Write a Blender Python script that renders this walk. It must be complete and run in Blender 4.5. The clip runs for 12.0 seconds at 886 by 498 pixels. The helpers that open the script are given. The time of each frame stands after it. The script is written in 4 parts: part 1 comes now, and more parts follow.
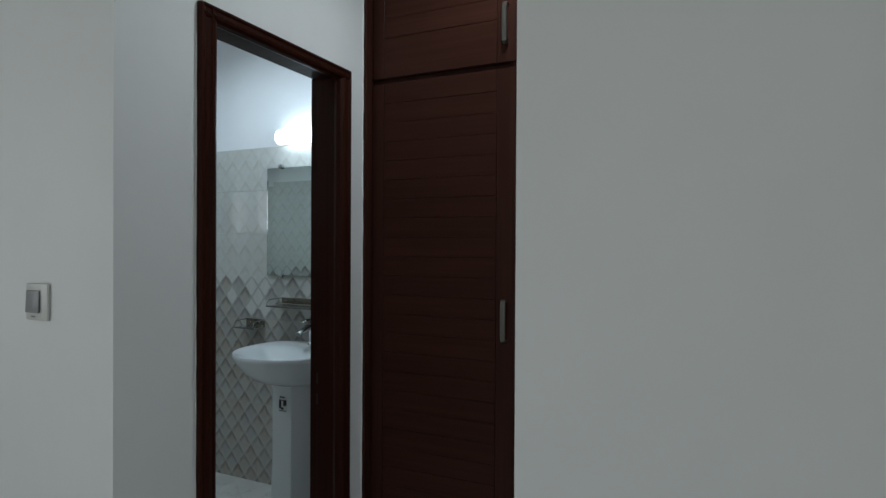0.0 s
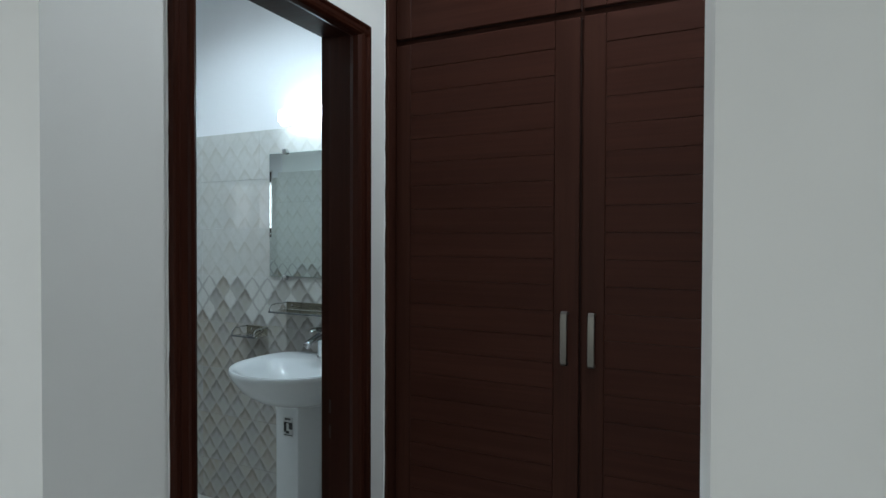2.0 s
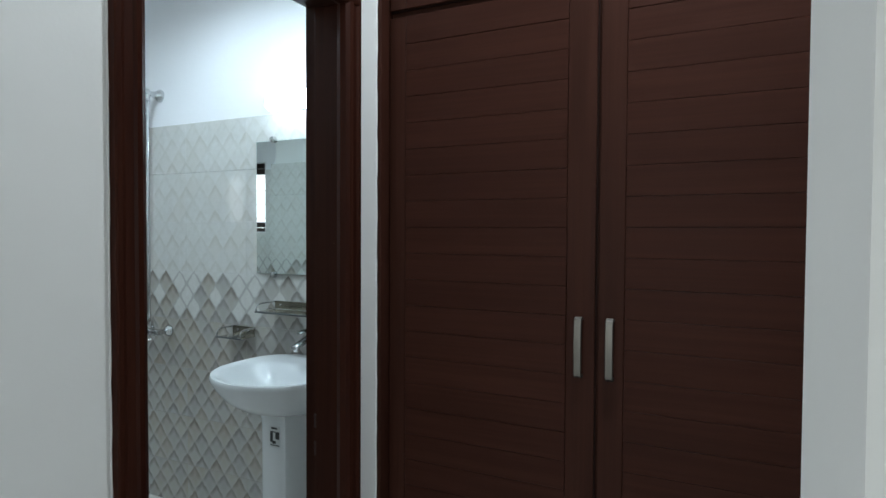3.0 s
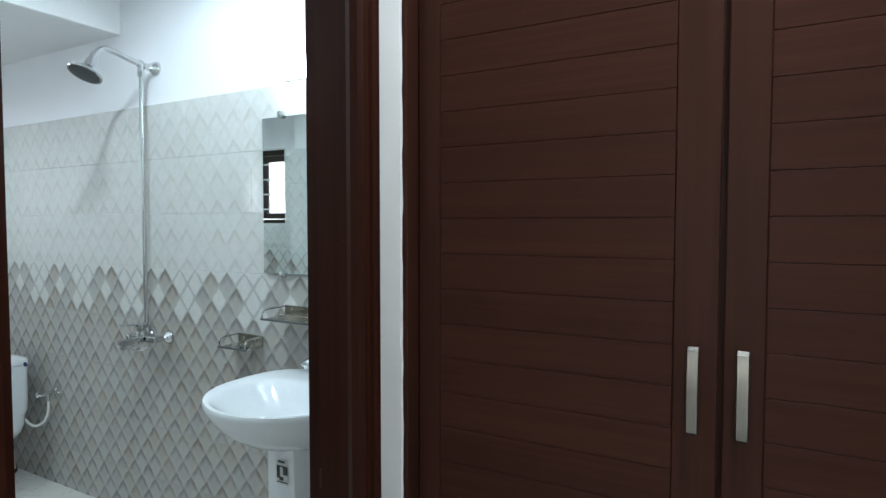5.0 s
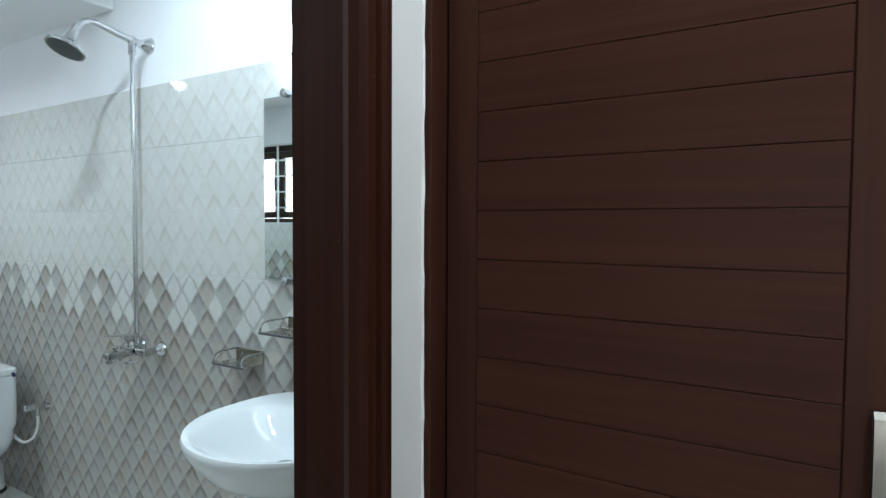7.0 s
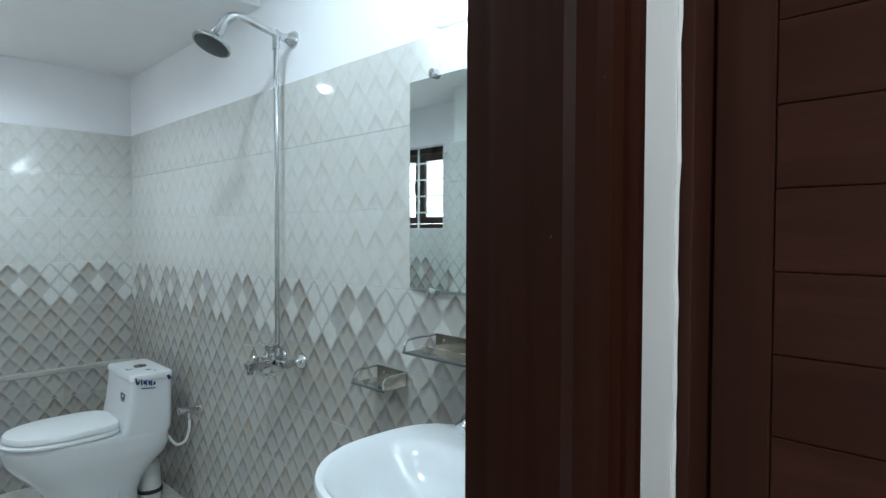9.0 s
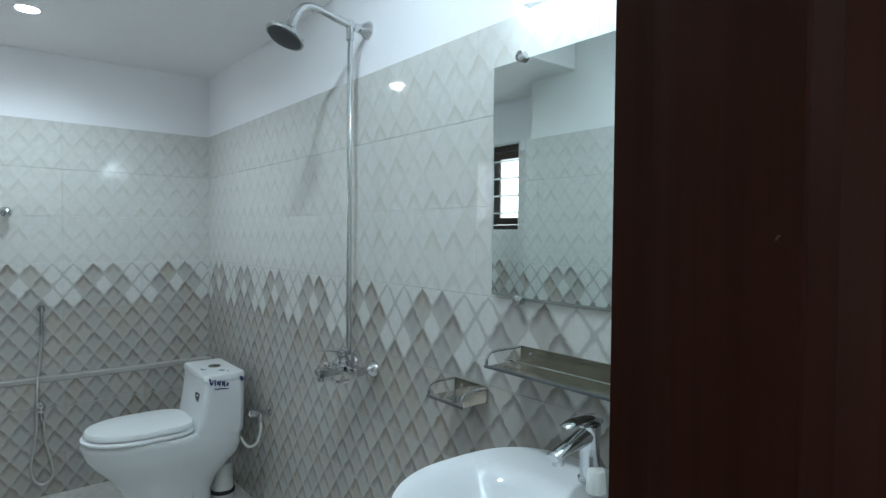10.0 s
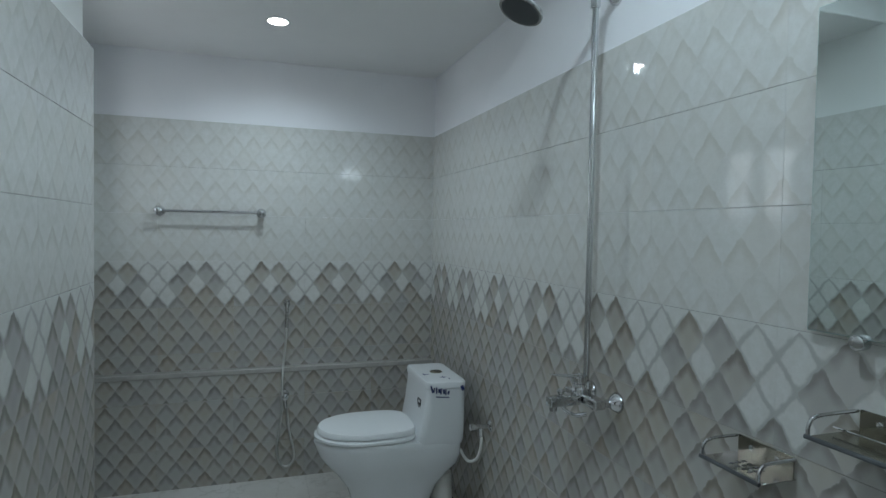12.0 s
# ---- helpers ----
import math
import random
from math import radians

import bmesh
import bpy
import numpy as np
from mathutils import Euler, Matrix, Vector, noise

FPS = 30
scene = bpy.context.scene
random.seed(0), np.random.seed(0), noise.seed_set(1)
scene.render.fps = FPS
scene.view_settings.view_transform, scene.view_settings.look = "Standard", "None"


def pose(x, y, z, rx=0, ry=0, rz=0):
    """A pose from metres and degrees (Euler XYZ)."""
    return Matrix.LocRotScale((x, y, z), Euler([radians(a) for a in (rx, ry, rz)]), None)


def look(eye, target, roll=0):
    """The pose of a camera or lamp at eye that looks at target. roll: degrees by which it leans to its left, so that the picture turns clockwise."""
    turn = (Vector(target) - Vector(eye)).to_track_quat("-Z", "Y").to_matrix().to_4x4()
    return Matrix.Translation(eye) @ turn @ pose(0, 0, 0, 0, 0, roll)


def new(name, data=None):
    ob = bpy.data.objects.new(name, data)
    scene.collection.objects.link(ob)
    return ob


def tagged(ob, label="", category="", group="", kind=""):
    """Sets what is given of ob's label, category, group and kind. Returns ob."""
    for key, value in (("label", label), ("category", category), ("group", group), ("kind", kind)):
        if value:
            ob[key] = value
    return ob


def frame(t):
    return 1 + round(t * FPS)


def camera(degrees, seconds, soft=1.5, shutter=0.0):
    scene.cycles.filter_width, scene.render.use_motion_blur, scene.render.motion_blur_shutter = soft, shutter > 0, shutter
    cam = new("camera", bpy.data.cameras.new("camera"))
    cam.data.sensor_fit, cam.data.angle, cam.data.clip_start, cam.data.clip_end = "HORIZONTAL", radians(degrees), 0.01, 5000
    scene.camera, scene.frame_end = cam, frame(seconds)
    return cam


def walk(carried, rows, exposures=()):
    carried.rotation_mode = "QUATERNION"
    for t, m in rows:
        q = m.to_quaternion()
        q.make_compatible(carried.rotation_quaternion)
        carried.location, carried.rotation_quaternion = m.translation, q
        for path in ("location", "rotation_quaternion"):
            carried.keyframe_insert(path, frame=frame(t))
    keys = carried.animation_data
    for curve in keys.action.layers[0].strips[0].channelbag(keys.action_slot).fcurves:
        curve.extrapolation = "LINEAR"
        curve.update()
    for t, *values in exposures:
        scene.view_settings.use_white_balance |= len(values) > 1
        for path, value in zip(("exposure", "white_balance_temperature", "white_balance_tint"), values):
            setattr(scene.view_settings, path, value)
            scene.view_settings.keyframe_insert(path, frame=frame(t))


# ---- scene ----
PATH = [
    (0, (0.632, 0.631, 1.408), (-0.223, 2.439, 1.395), 0.3),
    (0.5, (0.591, 0.721, 1.414), (-0.272, 2.525, 1.387), 0.1),
    (1, (0.512, 0.815, 1.413), (-0.358, 2.615, 1.382), 0.1),
    (1.5, (0.406, 0.901, 1.409), (-0.464, 2.702, 1.387), 0.2),
    (2, (0.342, 0.973, 1.418), (-0.529, 2.773, 1.385), 0.2),
    (2.5, (0.301, 1.05, 1.42), (-0.572, 2.849, 1.377), 0.4),
    (3, (0.262, 1.154, 1.421), (-0.612, 2.952, 1.368), 0.3),
    (3.2, (0.235, 1.197, 1.42), (-0.627, 3.001, 1.364), 0.1),
    (5, (0.029, 1.538, 1.427), (-0.935, 3.289, 1.34), -0.0),
    (5.5, (-0.048, 1.61, 1.428), (-1.021, 3.355, 1.344), 0.2),
    (6, (-0.093, 1.675, 1.423), (-1.076, 3.414, 1.336), 0.2),
    (6.5, (-0.124, 1.765, 1.42), (-1.126, 3.494, 1.33), 0.1),
    (6.7, (-0.137, 1.797, 1.419), (-1.146, 3.521, 1.332), 0.2),
    (8.5, (-0.359, 2.027, 1.397), (-1.688, 3.521, 1.335), 0.0),
    (9, (-0.437, 2.056, 1.397), (-1.836, 3.485, 1.341), 0.2),
    (9.5, (-0.511, 2.083, 1.389), (-1.982, 3.437, 1.337), 0.3),
    (10, (-0.582, 2.133, 1.394), (-2.137, 3.389, 1.343), 0.5),
    (10.5, (-0.642, 2.189, 1.38), (-2.321, 3.276, 1.348), 1.1),
    (11, (-0.716, 2.215, 1.4), (-2.504, 3.11, 1.348), 1.0),
    (11.5, (-0.792, 2.225, 1.403), (-2.652, 2.959, 1.341), 0.8),
    (12, (-0.891, 2.211, 1.41), (-2.79, 2.835, 1.346), 1.0),
]
cam = camera(74.9, 12.0)
EXPOSURES = [(0, -0.02), (0.5, 0.02), (1.5, 0.32), (2.5, 0.67), (3.2, 1.0), (5.0, 1.36), (6.5, 1.38), (8.5, 1.28), (9.5, 1.1), (10.5, 0.78), (11.2, 0.46), (12, 0.38)]
walk(cam, [(t, look(eye, target, roll)) for t, eye, target, roll in PATH], EXPOSURES)

# ---- light ----
world = bpy.data.worlds.new("sky")
scene.world = world
world.use_nodes = True
_sky = world.node_tree.nodes.new("ShaderNodeTexSky")
_sky.sky_type, _sky.sun_disc = "NISHITA", False
_sky.sun_elevation, _sky.sun_rotation = radians(40), radians(200)
world.node_tree.links.new(_sky.outputs[0], world.node_tree.nodes["Background"].inputs[0])
world.node_tree.nodes["Background"].inputs[1].default_value = 0.05


def area_lamp(name, size_x, size_y, power, colour, m):
    data = bpy.data.lights.new(name, "AREA")
    data.shape, data.size, data.size_y = "RECTANGLE", size_x, size_y
    data.energy, data.color = power, colour
    ob = new(name, data)
    ob.matrix_world = m
    return ob


# daylight from behind the walker, through an unseen bedroom window added to light the walls
area_lamp("added_bedroom_daylight", 2.1, 1.5, 14.5, (0.88, 0.975, 1.0), look((0.5, -2.78, 1.5), (0.5, 0, 1.5)))
# daylight through the side window of the bedroom
area_lamp("bedroom_side_window_daylight", 1.3, 1.3, 15.0, (0.88, 0.96, 1.0), look((-2.58, -0.5, 1.5), (0, -0.5, 1.5)))
# daylight through the small bathroom window
area_lamp("bathroom_window_daylight", 0.66, 0.58, 2.6, (0.86, 0.93, 1.0), look((-3.72, 1.262, 1.732), (-3.72, 3, 1.732)))
# the glow of the recessed downlight in the soffit
_dl = bpy.data.lights.new("downlight_beam", "SPOT")
_dl.energy, _dl.spot_size, _dl.spot_blend, _dl.shadow_soft_size, _dl.color = 21, radians(165), 0.7, 0.03, (0.69, 0.885, 1.0)
new("downlight_beam", _dl).matrix_world = look((-3.60, 2.31, 2.322), (-3.60, 2.31, 0))
# unseen overhead lamp, added to brighten the passage walls and wardrobe
_pl = bpy.data.lights.new("passage_fill_beam", "SPOT")
_pl.energy, _pl.spot_size, _pl.spot_blend, _pl.shadow_soft_size, _pl.color = 40, radians(150), 0.7, 0.04, (0.82, 0.93, 1.0)
new("passage_fill_beam", _pl).matrix_world = look((0.10, 2.28, 2.84), (0.10, 2.28, 0))
_cl = bpy.data.lights.new("bathroom_downlight_beam", "SPOT")
_cl.energy, _cl.spot_size, _cl.spot_blend, _cl.shadow_soft_size, _cl.color = 48, radians(160), 0.6, 0.04, (0.69, 0.885, 1.0)
new("bathroom_downlight_beam", _cl).matrix_world = look((-1.70, 2.49, 2.742), (-1.70, 2.49, 0))
TUBE_POWER = 8.0


# ---- node helpers ----
class Nodes:
    """Short hand for a material's node tree."""

    def __init__(self, name):
        self.mat = bpy.data.materials.new(name)
        self.mat.use_nodes = True
        self.tree = self.mat.node_tree
        self.bsdf = self.tree.nodes["Principled BSDF"]

    def node(self, kind):
        return self.tree.nodes.new(kind)

    def put(self, socket, value):
        if isinstance(value, bpy.types.NodeSocket):
            self.tree.links.new(value, socket)
        else:
            socket.default_value = value

    def math(self, op, a, b=0.0, c=0.0):
        n = self.node("ShaderNodeMath")
        n.operation = op
        for i, v in enumerate((a, b, c)):
            self.put(n.inputs[i], v)
        return n.outputs[0]

    def step(self, v, lo, hi, to0=0.0, to1=1.0):
        n = self.node("ShaderNodeMapRange")
        n.interpolation_type = "SMOOTHSTEP"
        for i, x in enumerate((v, lo, hi, to0, to1)):
            self.put(n.inputs[i], x)
        return n.outputs[0]

    def mix(self, f, a, b, kind="MIX"):
        n = self.node("ShaderNodeMix")
        n.data_type, n.blend_type = "RGBA", kind
        self.put(n.inputs[0], f)
        self.put(n.inputs[6], a)
        self.put(n.inputs[7], b)
        return n.outputs[2]

    def noise(self, vec, scale, detail=4.0, rough=0.55):
        n = self.node("ShaderNodeTexNoise")
        if vec is not None:
            self.put(n.inputs["Vector"], vec)
        n.inputs["Scale"].default_value, n.inputs["Detail"].default_value, n.inputs["Roughness"].default_value = scale, detail, rough
        return n.outputs[0]

    def ramp(self, f, stops):
        n = self.node("ShaderNodeValToRGB")
        e = n.color_ramp.elements
        while len(e) < len(stops):
            e.new(0.5)
        for el, (pos, col) in zip(e, stops):
            el.position, el.color = pos, (*col, 1)
        self.put(n.inputs[0], f)
        return n.outputs[0]

    def bump(self, height, strength, distance=0.002):
        n = self.node("ShaderNodeBump")
        n.inputs["Strength"].default_value, n.inputs["Distance"].default_value = strength, distance
        self.put(n.inputs["Height"], height)
        self.put(self.bsdf.inputs["Normal"], n.outputs[0])

    def coords(self, which="Object"):
        return self.node("ShaderNodeTexCoord").outputs[which]

    def stretch(self, vec, sx, sy, sz):
        n = self.node("ShaderNodeMapping")
        n.inputs["Scale"].default_value = (sx, sy, sz)
        self.put(n.inputs["Vector"], vec)
        return n.outputs[0]

    def done(self, colour=None, rough=None, metal=None, **more):
        for key, v in (("Base Color", colour), ("Roughness", rough), ("Metallic", metal), *more.items()):
            if v is not None:
                self.put(self.bsdf.inputs[key], (*v, 1) if isinstance(v, tuple) and len(v) == 3 else v)
        return self.mat


def rgb(*c):
    return (*c, 1)


# ---- materials ----
def paint_material(name, colour, bump=0.12):
    n = Nodes(name)
    pos = n.node("ShaderNodeNewGeometry").outputs["Position"]
    big, fine = n.noise(pos, 1.3, 5), n.noise(pos, 140, 3)
    mid = n.noise(pos, 9, 4)
    col = n.mix(n.step(big, 0.3, 0.7), rgb(*[c * 0.955 for c in colour]), rgb(*colour))
    col = n.mix(n.step(mid, 0.55, 0.8, 0, 0.25), col, rgb(*[c * 0.93 for c in colour]))
    n.bump(n.math("ADD", fine, n.math("MULTIPLY", mid, 0.8)), bump, 0.0015)
    return n.done(col, n.step(mid, 0.3, 0.7, 0.5, 0.62))


def wood_material(name, dark, light, rough, along="Z", worn=0.0, gloss=0.4):
    n = Nodes(name)
    s = (60, 60, 1.6) if along == "Z" else (1.6, 60, 60)
    pos = n.node("ShaderNodeNewGeometry").outputs["Position"]
    rnd = n.node("ShaderNodeObjectInfo").outputs["Random"]
    shift = n.node("ShaderNodeVectorMath")
    shift.operation = "ADD"
    n.put(shift.inputs[0], n.stretch(pos, *s))
    off = n.node("ShaderNodeCombineXYZ")
    for i in range(3):
        n.put(off.inputs[i], n.math("MULTIPLY", rnd, 37.0))
    n.put(shift.inputs[1], off.outputs[0])
    grain = n.noise(shift.outputs[0], 1.0, 6, 0.6)
    broad = n.noise(n.stretch(pos, *[v * 0.12 for v in s]), 1.0, 4)
    col = n.mix(n.step(grain, 0.35, 0.68), rgb(*dark), rgb(*light))
    col = n.mix(n.step(broad, 0.35, 0.75, 0, 0.55), col, rgb(*[c * 0.72 for c in dark]))
    if worn:
        chips = n.noise(pos, 23, 5, 0.7)
        col = n.mix(n.step(chips, 0.715, 0.74, 0, worn), col, rgb(0.30, 0.19, 0.11))
    n.bump(grain, 0.08, 0.001)
    return n.done(col, n.step(grain, 0.3, 0.7, rough, rough + 0.1), **{"Specular IOR Level": gloss})


def tile_material(kind):
    """Glossy wall tile, four diamonds wide and two high, printed with a lattice of diamonds that look like shallow pockets."""
    n = Nodes("tile_" + kind)
    sep = n.node("ShaderNodeSeparateXYZ")
    n.put(sep.inputs[0], n.coords("UV"))
    rnd = n.node("ShaderNodeObjectInfo").outputs["Random"]
    pos = n.node("ShaderNodeNewGeometry").outputs["Position"]
    wob = n.math("MULTIPLY", n.math("SUBTRACT", n.noise(pos, 45, 3), 0.5), 0.15)
    sag = n.math("MULTIPLY", n.math("SUBTRACT", n.noise(pos, 30, 2), 0.5), 0.16)
    a = n.math("ADD", n.math("MULTIPLY", sep.outputs[0], 4.0), wob)
    b = n.math("ADD", n.math("MULTIPLY", sep.outputs[1], 2.0), sag)
    s, t = n.math("ADD", a, b), n.math("SUBTRACT", a, b)
    cs, ct = n.math("ROUND", s), n.math("ROUND", t)
    p, q = n.math("SUBTRACT", s, cs), n.math("SUBTRACT", t, ct)
    # rounded distance to the rim, and to the upper and lower sides of a diamond
    p4, q4 = n.math("POWER", n.math("ABSOLUTE", p), 9.0), n.math("POWER", n.math("ABSOLUTE", q), 9.0)
    edge = n.math("SUBTRACT", 0.5, n.math("POWER", n.math("ADD", p4, q4), 1 / 9))
    band = n.step(edge, 0.015, 0.10, 1.0, 0.0)
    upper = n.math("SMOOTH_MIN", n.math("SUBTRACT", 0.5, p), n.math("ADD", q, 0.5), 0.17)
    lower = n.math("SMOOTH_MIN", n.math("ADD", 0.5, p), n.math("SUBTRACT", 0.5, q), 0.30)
    # printed shading, put into the colour: a soft dark band under each upper edge, deepest below the peak, and a paler
    # lower half
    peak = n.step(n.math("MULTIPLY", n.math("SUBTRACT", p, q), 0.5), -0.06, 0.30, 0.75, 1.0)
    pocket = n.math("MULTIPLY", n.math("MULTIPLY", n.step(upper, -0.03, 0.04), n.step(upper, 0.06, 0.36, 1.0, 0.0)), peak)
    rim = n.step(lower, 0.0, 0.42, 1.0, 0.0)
    ac = n.math("DIVIDE", n.math("ADD", cs, ct), 2.0)
    bc = n.math("DIVIDE", n.math("SUBTRACT", cs, ct), 2.0)
    aligned = n.math("COMPARE", n.math("FLOORED_MODULO", bc, 1.0), 0.5, 0.1)
    cell = n.node("ShaderNodeCombineXYZ")
    n.put(cell.inputs[0], cs)
    n.put(cell.inputs[1], ct)
    n.put(cell.inputs[2], n.math("ROUND", n.math("MULTIPLY", rnd, 200.0)))
    white = n.node("ShaderNodeTexWhiteNoise")
    n.put(white.inputs["Vector"], cell.outputs[0])
    hue = white.outputs["Value"]
    cloud = n.noise(pos, 38, 5, 0.65)
    vary = n.math("ADD", 0.45, n.math("MULTIPLY", white.outputs["Color"], 0.55))
    stone = n.ramp(hue, ((0.0, (0.355, 0.345, 0.335)), (0.22, (0.40, 0.387, 0.37)), (0.42, (0.385, 0.345, 0.29)), (0.58, (0.44, 0.415, 0.375)),
                         (0.8, (0.415, 0.41, 0.405)), (1.0, (0.38, 0.34, 0.29))))
    stone = n.mix(n.step(cloud, 0.3, 0.75, 0, 0.35), stone, rgb(0.42, 0.41, 0.39))
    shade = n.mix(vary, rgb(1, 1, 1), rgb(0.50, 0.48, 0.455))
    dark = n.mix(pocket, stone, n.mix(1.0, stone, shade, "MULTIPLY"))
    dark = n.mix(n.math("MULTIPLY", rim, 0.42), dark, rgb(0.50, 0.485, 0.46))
    pale = n.mix(n.step(cloud, 0.3, 0.75), rgb(0.575, 0.575, 0.55), rgb(0.635, 0.64, 0.625))
    pale_deep = n.mix(1.0, pale, rgb(0.93, 0.925, 0.91), "MULTIPLY")
    if kind == "light":
        warm = n.mix(n.step(hue, 0.5, 1.0, 0, 0.35), pale, rgb(0.585, 0.565, 0.52))
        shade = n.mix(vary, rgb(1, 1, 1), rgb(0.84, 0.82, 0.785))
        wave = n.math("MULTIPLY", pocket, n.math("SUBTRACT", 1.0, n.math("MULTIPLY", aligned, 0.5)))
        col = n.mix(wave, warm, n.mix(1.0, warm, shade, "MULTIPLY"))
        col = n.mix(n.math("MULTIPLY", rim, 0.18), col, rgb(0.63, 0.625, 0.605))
    elif kind == "dark":
        col = dark
    else:
        top = n.math("COMPARE", bc, 2.0, 0.1)
        middle = n.math("COMPARE", bc, 1.0, 0.1)
        even = n.math("COMPARE", n.math("FLOORED_MODULO", ac, 2.0), 0.0, 0.1)
        outer = n.math("GREATER_THAN", n.math("ABSOLUTE", n.math("SUBTRACT", ac, 2.0)), 1.0)
        is_white = n.math("MAXIMUM", top, n.math("MAXIMUM", n.math("MULTIPLY", middle, even), n.math("MULTIPLY", aligned, outer)))
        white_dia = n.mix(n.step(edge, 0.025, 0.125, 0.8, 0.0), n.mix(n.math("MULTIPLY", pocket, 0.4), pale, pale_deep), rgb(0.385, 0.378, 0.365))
        white_dia = n.mix(n.math("MULTIPLY", top, n.step(sep.outputs[1], 0.90, 0.975)), white_dia, pale)
        col = n.mix(is_white, dark, white_dia)
    fine = n.noise(pos, 120, 3)
    col = n.mix(n.step(fine, 0.45, 0.75, 0, 0.10), col, rgb(0.42, 0.41, 0.40))
    n.bump(n.math("ADD", band, n.math("MULTIPLY", cloud, 0.3)), 0.03, 0.0008)
    return n.done(col, n.step(cloud, 0.3, 0.7, 0.03, 0.06))


def marble_material(name):
    n = Nodes(name)
    pos = n.node("ShaderNodeNewGeometry").outputs["Position"]
    rnd = n.node("ShaderNodeObjectInfo").outputs["Random"]
    base = n.noise(pos, 3.2, 8, 0.62)
    vein = n.math("ABSOLUTE", n.math("SUBTRACT", n.noise(pos, 5.1, 7, 0.6), 0.5))
    col = n.mix(n.step(base, 0.3, 0.7), rgb(0.60, 0.585, 0.55), rgb(0.70, 0.69, 0.665))
    col = n.mix(n.step(vein, 0.0, 0.025, 0.5, 0.0), col, rgb(0.45, 0.43, 0.40))
    col = n.mix(n.math("MULTIPLY", rnd, 0.2), col, rgb(0.60, 0.58, 0.54))
    n.bump(base, 0.03, 0.001)
    return n.done(col, n.step(base, 0.3, 0.7, 0.14, 0.24))


def plain_material(name, colour, rough, metal=0.0, grain=0.06, scale=60, bump=0.0):
    n = Nodes(name)
    pos = n.node("ShaderNodeNewGeometry").outputs["Position"]
    f, g = n.noise(pos, scale, 4), n.noise(pos, 7, 3)
    col = n.mix(n.step(f, 0.35, 0.7, 0, grain * 4), rgb(*colour), rgb(*[c * 0.86 for c in colour]))
    if bump:
        n.bump(f, bump, 0.001)
    return n.done(col, n.step(g, 0.3, 0.7, rough, rough + 0.06), metal)


def brushed_material(name, colour, rough):
    n = Nodes(name)
    pos = n.node("ShaderNodeNewGeometry").outputs["Position"]
    g = n.noise(n.stretch(pos, 400, 400, 9), 1.0, 4)
    n.bump(g, 0.05, 0.0005)
    return n.done(n.mix(n.step(g, 0.3, 0.7), rgb(*[c * 0.85 for c in colour]), rgb(*colour)), n.step(g, 0.3, 0.7, rough, rough + 0.12), 1.0)


def glow_material(name, colour, strength):
    n = Nodes(name)
    return n.done((0.9, 0.9, 0.9), 0.4, **{"Emission Color": rgb(*colour), "Emission Strength": strength})


PAINT = paint_material("wall_paint", (0.775, 0.78, 0.765))
PAINT_BATH = paint_material("bathroom_paint", (0.86, 0.865, 0.89))
CEILING_PAINT = paint_material("ceiling_paint", (0.85, 0.85, 0.85))
FRAME_WOOD = wood_material("polished_frame_wood", (0.028, 0.0078, 0.0046), (0.039, 0.0116, 0.0067), 0.36, "Z", 0.5, 0.08)
FRAME_WOOD_H = wood_material("polished_frame_wood_level", (0.028, 0.0078, 0.0046), (0.039, 0.0116, 0.0067), 0.36, "X", 0.5, 0.08)
DOOR_WOOD = wood_material("wardrobe_wood", (0.040, 0.0138, 0.0092), (0.054, 0.0188, 0.0126), 0.40, "X", 0.0, 0.08)
DOOR_WOOD_V = wood_material("wardrobe_stile_wood", (0.036, 0.0126, 0.0082), (0.050, 0.0178, 0.0116), 0.40, "Z", 0.0, 0.09)
GROOVE = plain_material("groove_shadow_gap_wood", (0.026, 0.0095, 0.0065), 0.6)
WINDOW_WOOD = wood_material("window_wood", (0.020, 0.011, 0.008), (0.040, 0.021, 0.014), 0.4, "Z")
TILES = {k: tile_material(k) for k in ("light", "band", "dark")}
GROUT = plain_material("grout", (0.60, 0.59, 0.56), 0.8, bump=0.2)
MARBLE = marble_material("floor_marble")
STONE_TRIM = plain_material("ledge_stone", (0.40, 0.388, 0.365), 0.2, grain=0.2, scale=25)
CERAMIC = plain_material("glazed_ceramic", (0.73, 0.75, 0.765), 0.06, grain=0.02)
SEAT_PLASTIC = plain_material("white_seat_plastic", (0.80, 0.82, 0.83), 0.14, grain=0.02)
CHROME = plain_material("chrome", (0.61, 0.62, 0.63), 0.06, 1.0, grain=0.03)
HOSE = plain_material("steel_hose", (0.66, 0.66, 0.65), 0.34, 0.8, grain=0.2, scale=500, bump=0.4)
STEEL = plain_material("stainless_steel", (0.36, 0.342, 0.285), 0.16, 1.0, grain=0.08)
POLISHED = plain_material("polished_steel", (0.60, 0.60, 0.58), 0.08, 1.0, grain=0.08)
BRUSHED = brushed_material("brushed_nickel", (0.22, 0.21, 0.19), 0.30)
NOZZLE = plain_material("dark_nozzle_rubber", (0.06, 0.065, 0.07), 0.45, grain=0.15, scale=300, bump=0.5)
WHITE_PLASTIC = plain_material("white_plastic", (0.74, 0.74, 0.71), 0.35, grain=0.03)
SWITCH_PLASTIC = plain_material("aged_switch_plastic", (0.60, 0.60, 0.565), 0.35, grain=0.03)
GREY_PLASTIC = plain_material("grey_plastic", (0.24, 0.24, 0.245), 0.35, grain=0.05)
BLACK_RUBBER = plain_material("black_rubber", (0.015, 0.015, 0.016), 0.5)
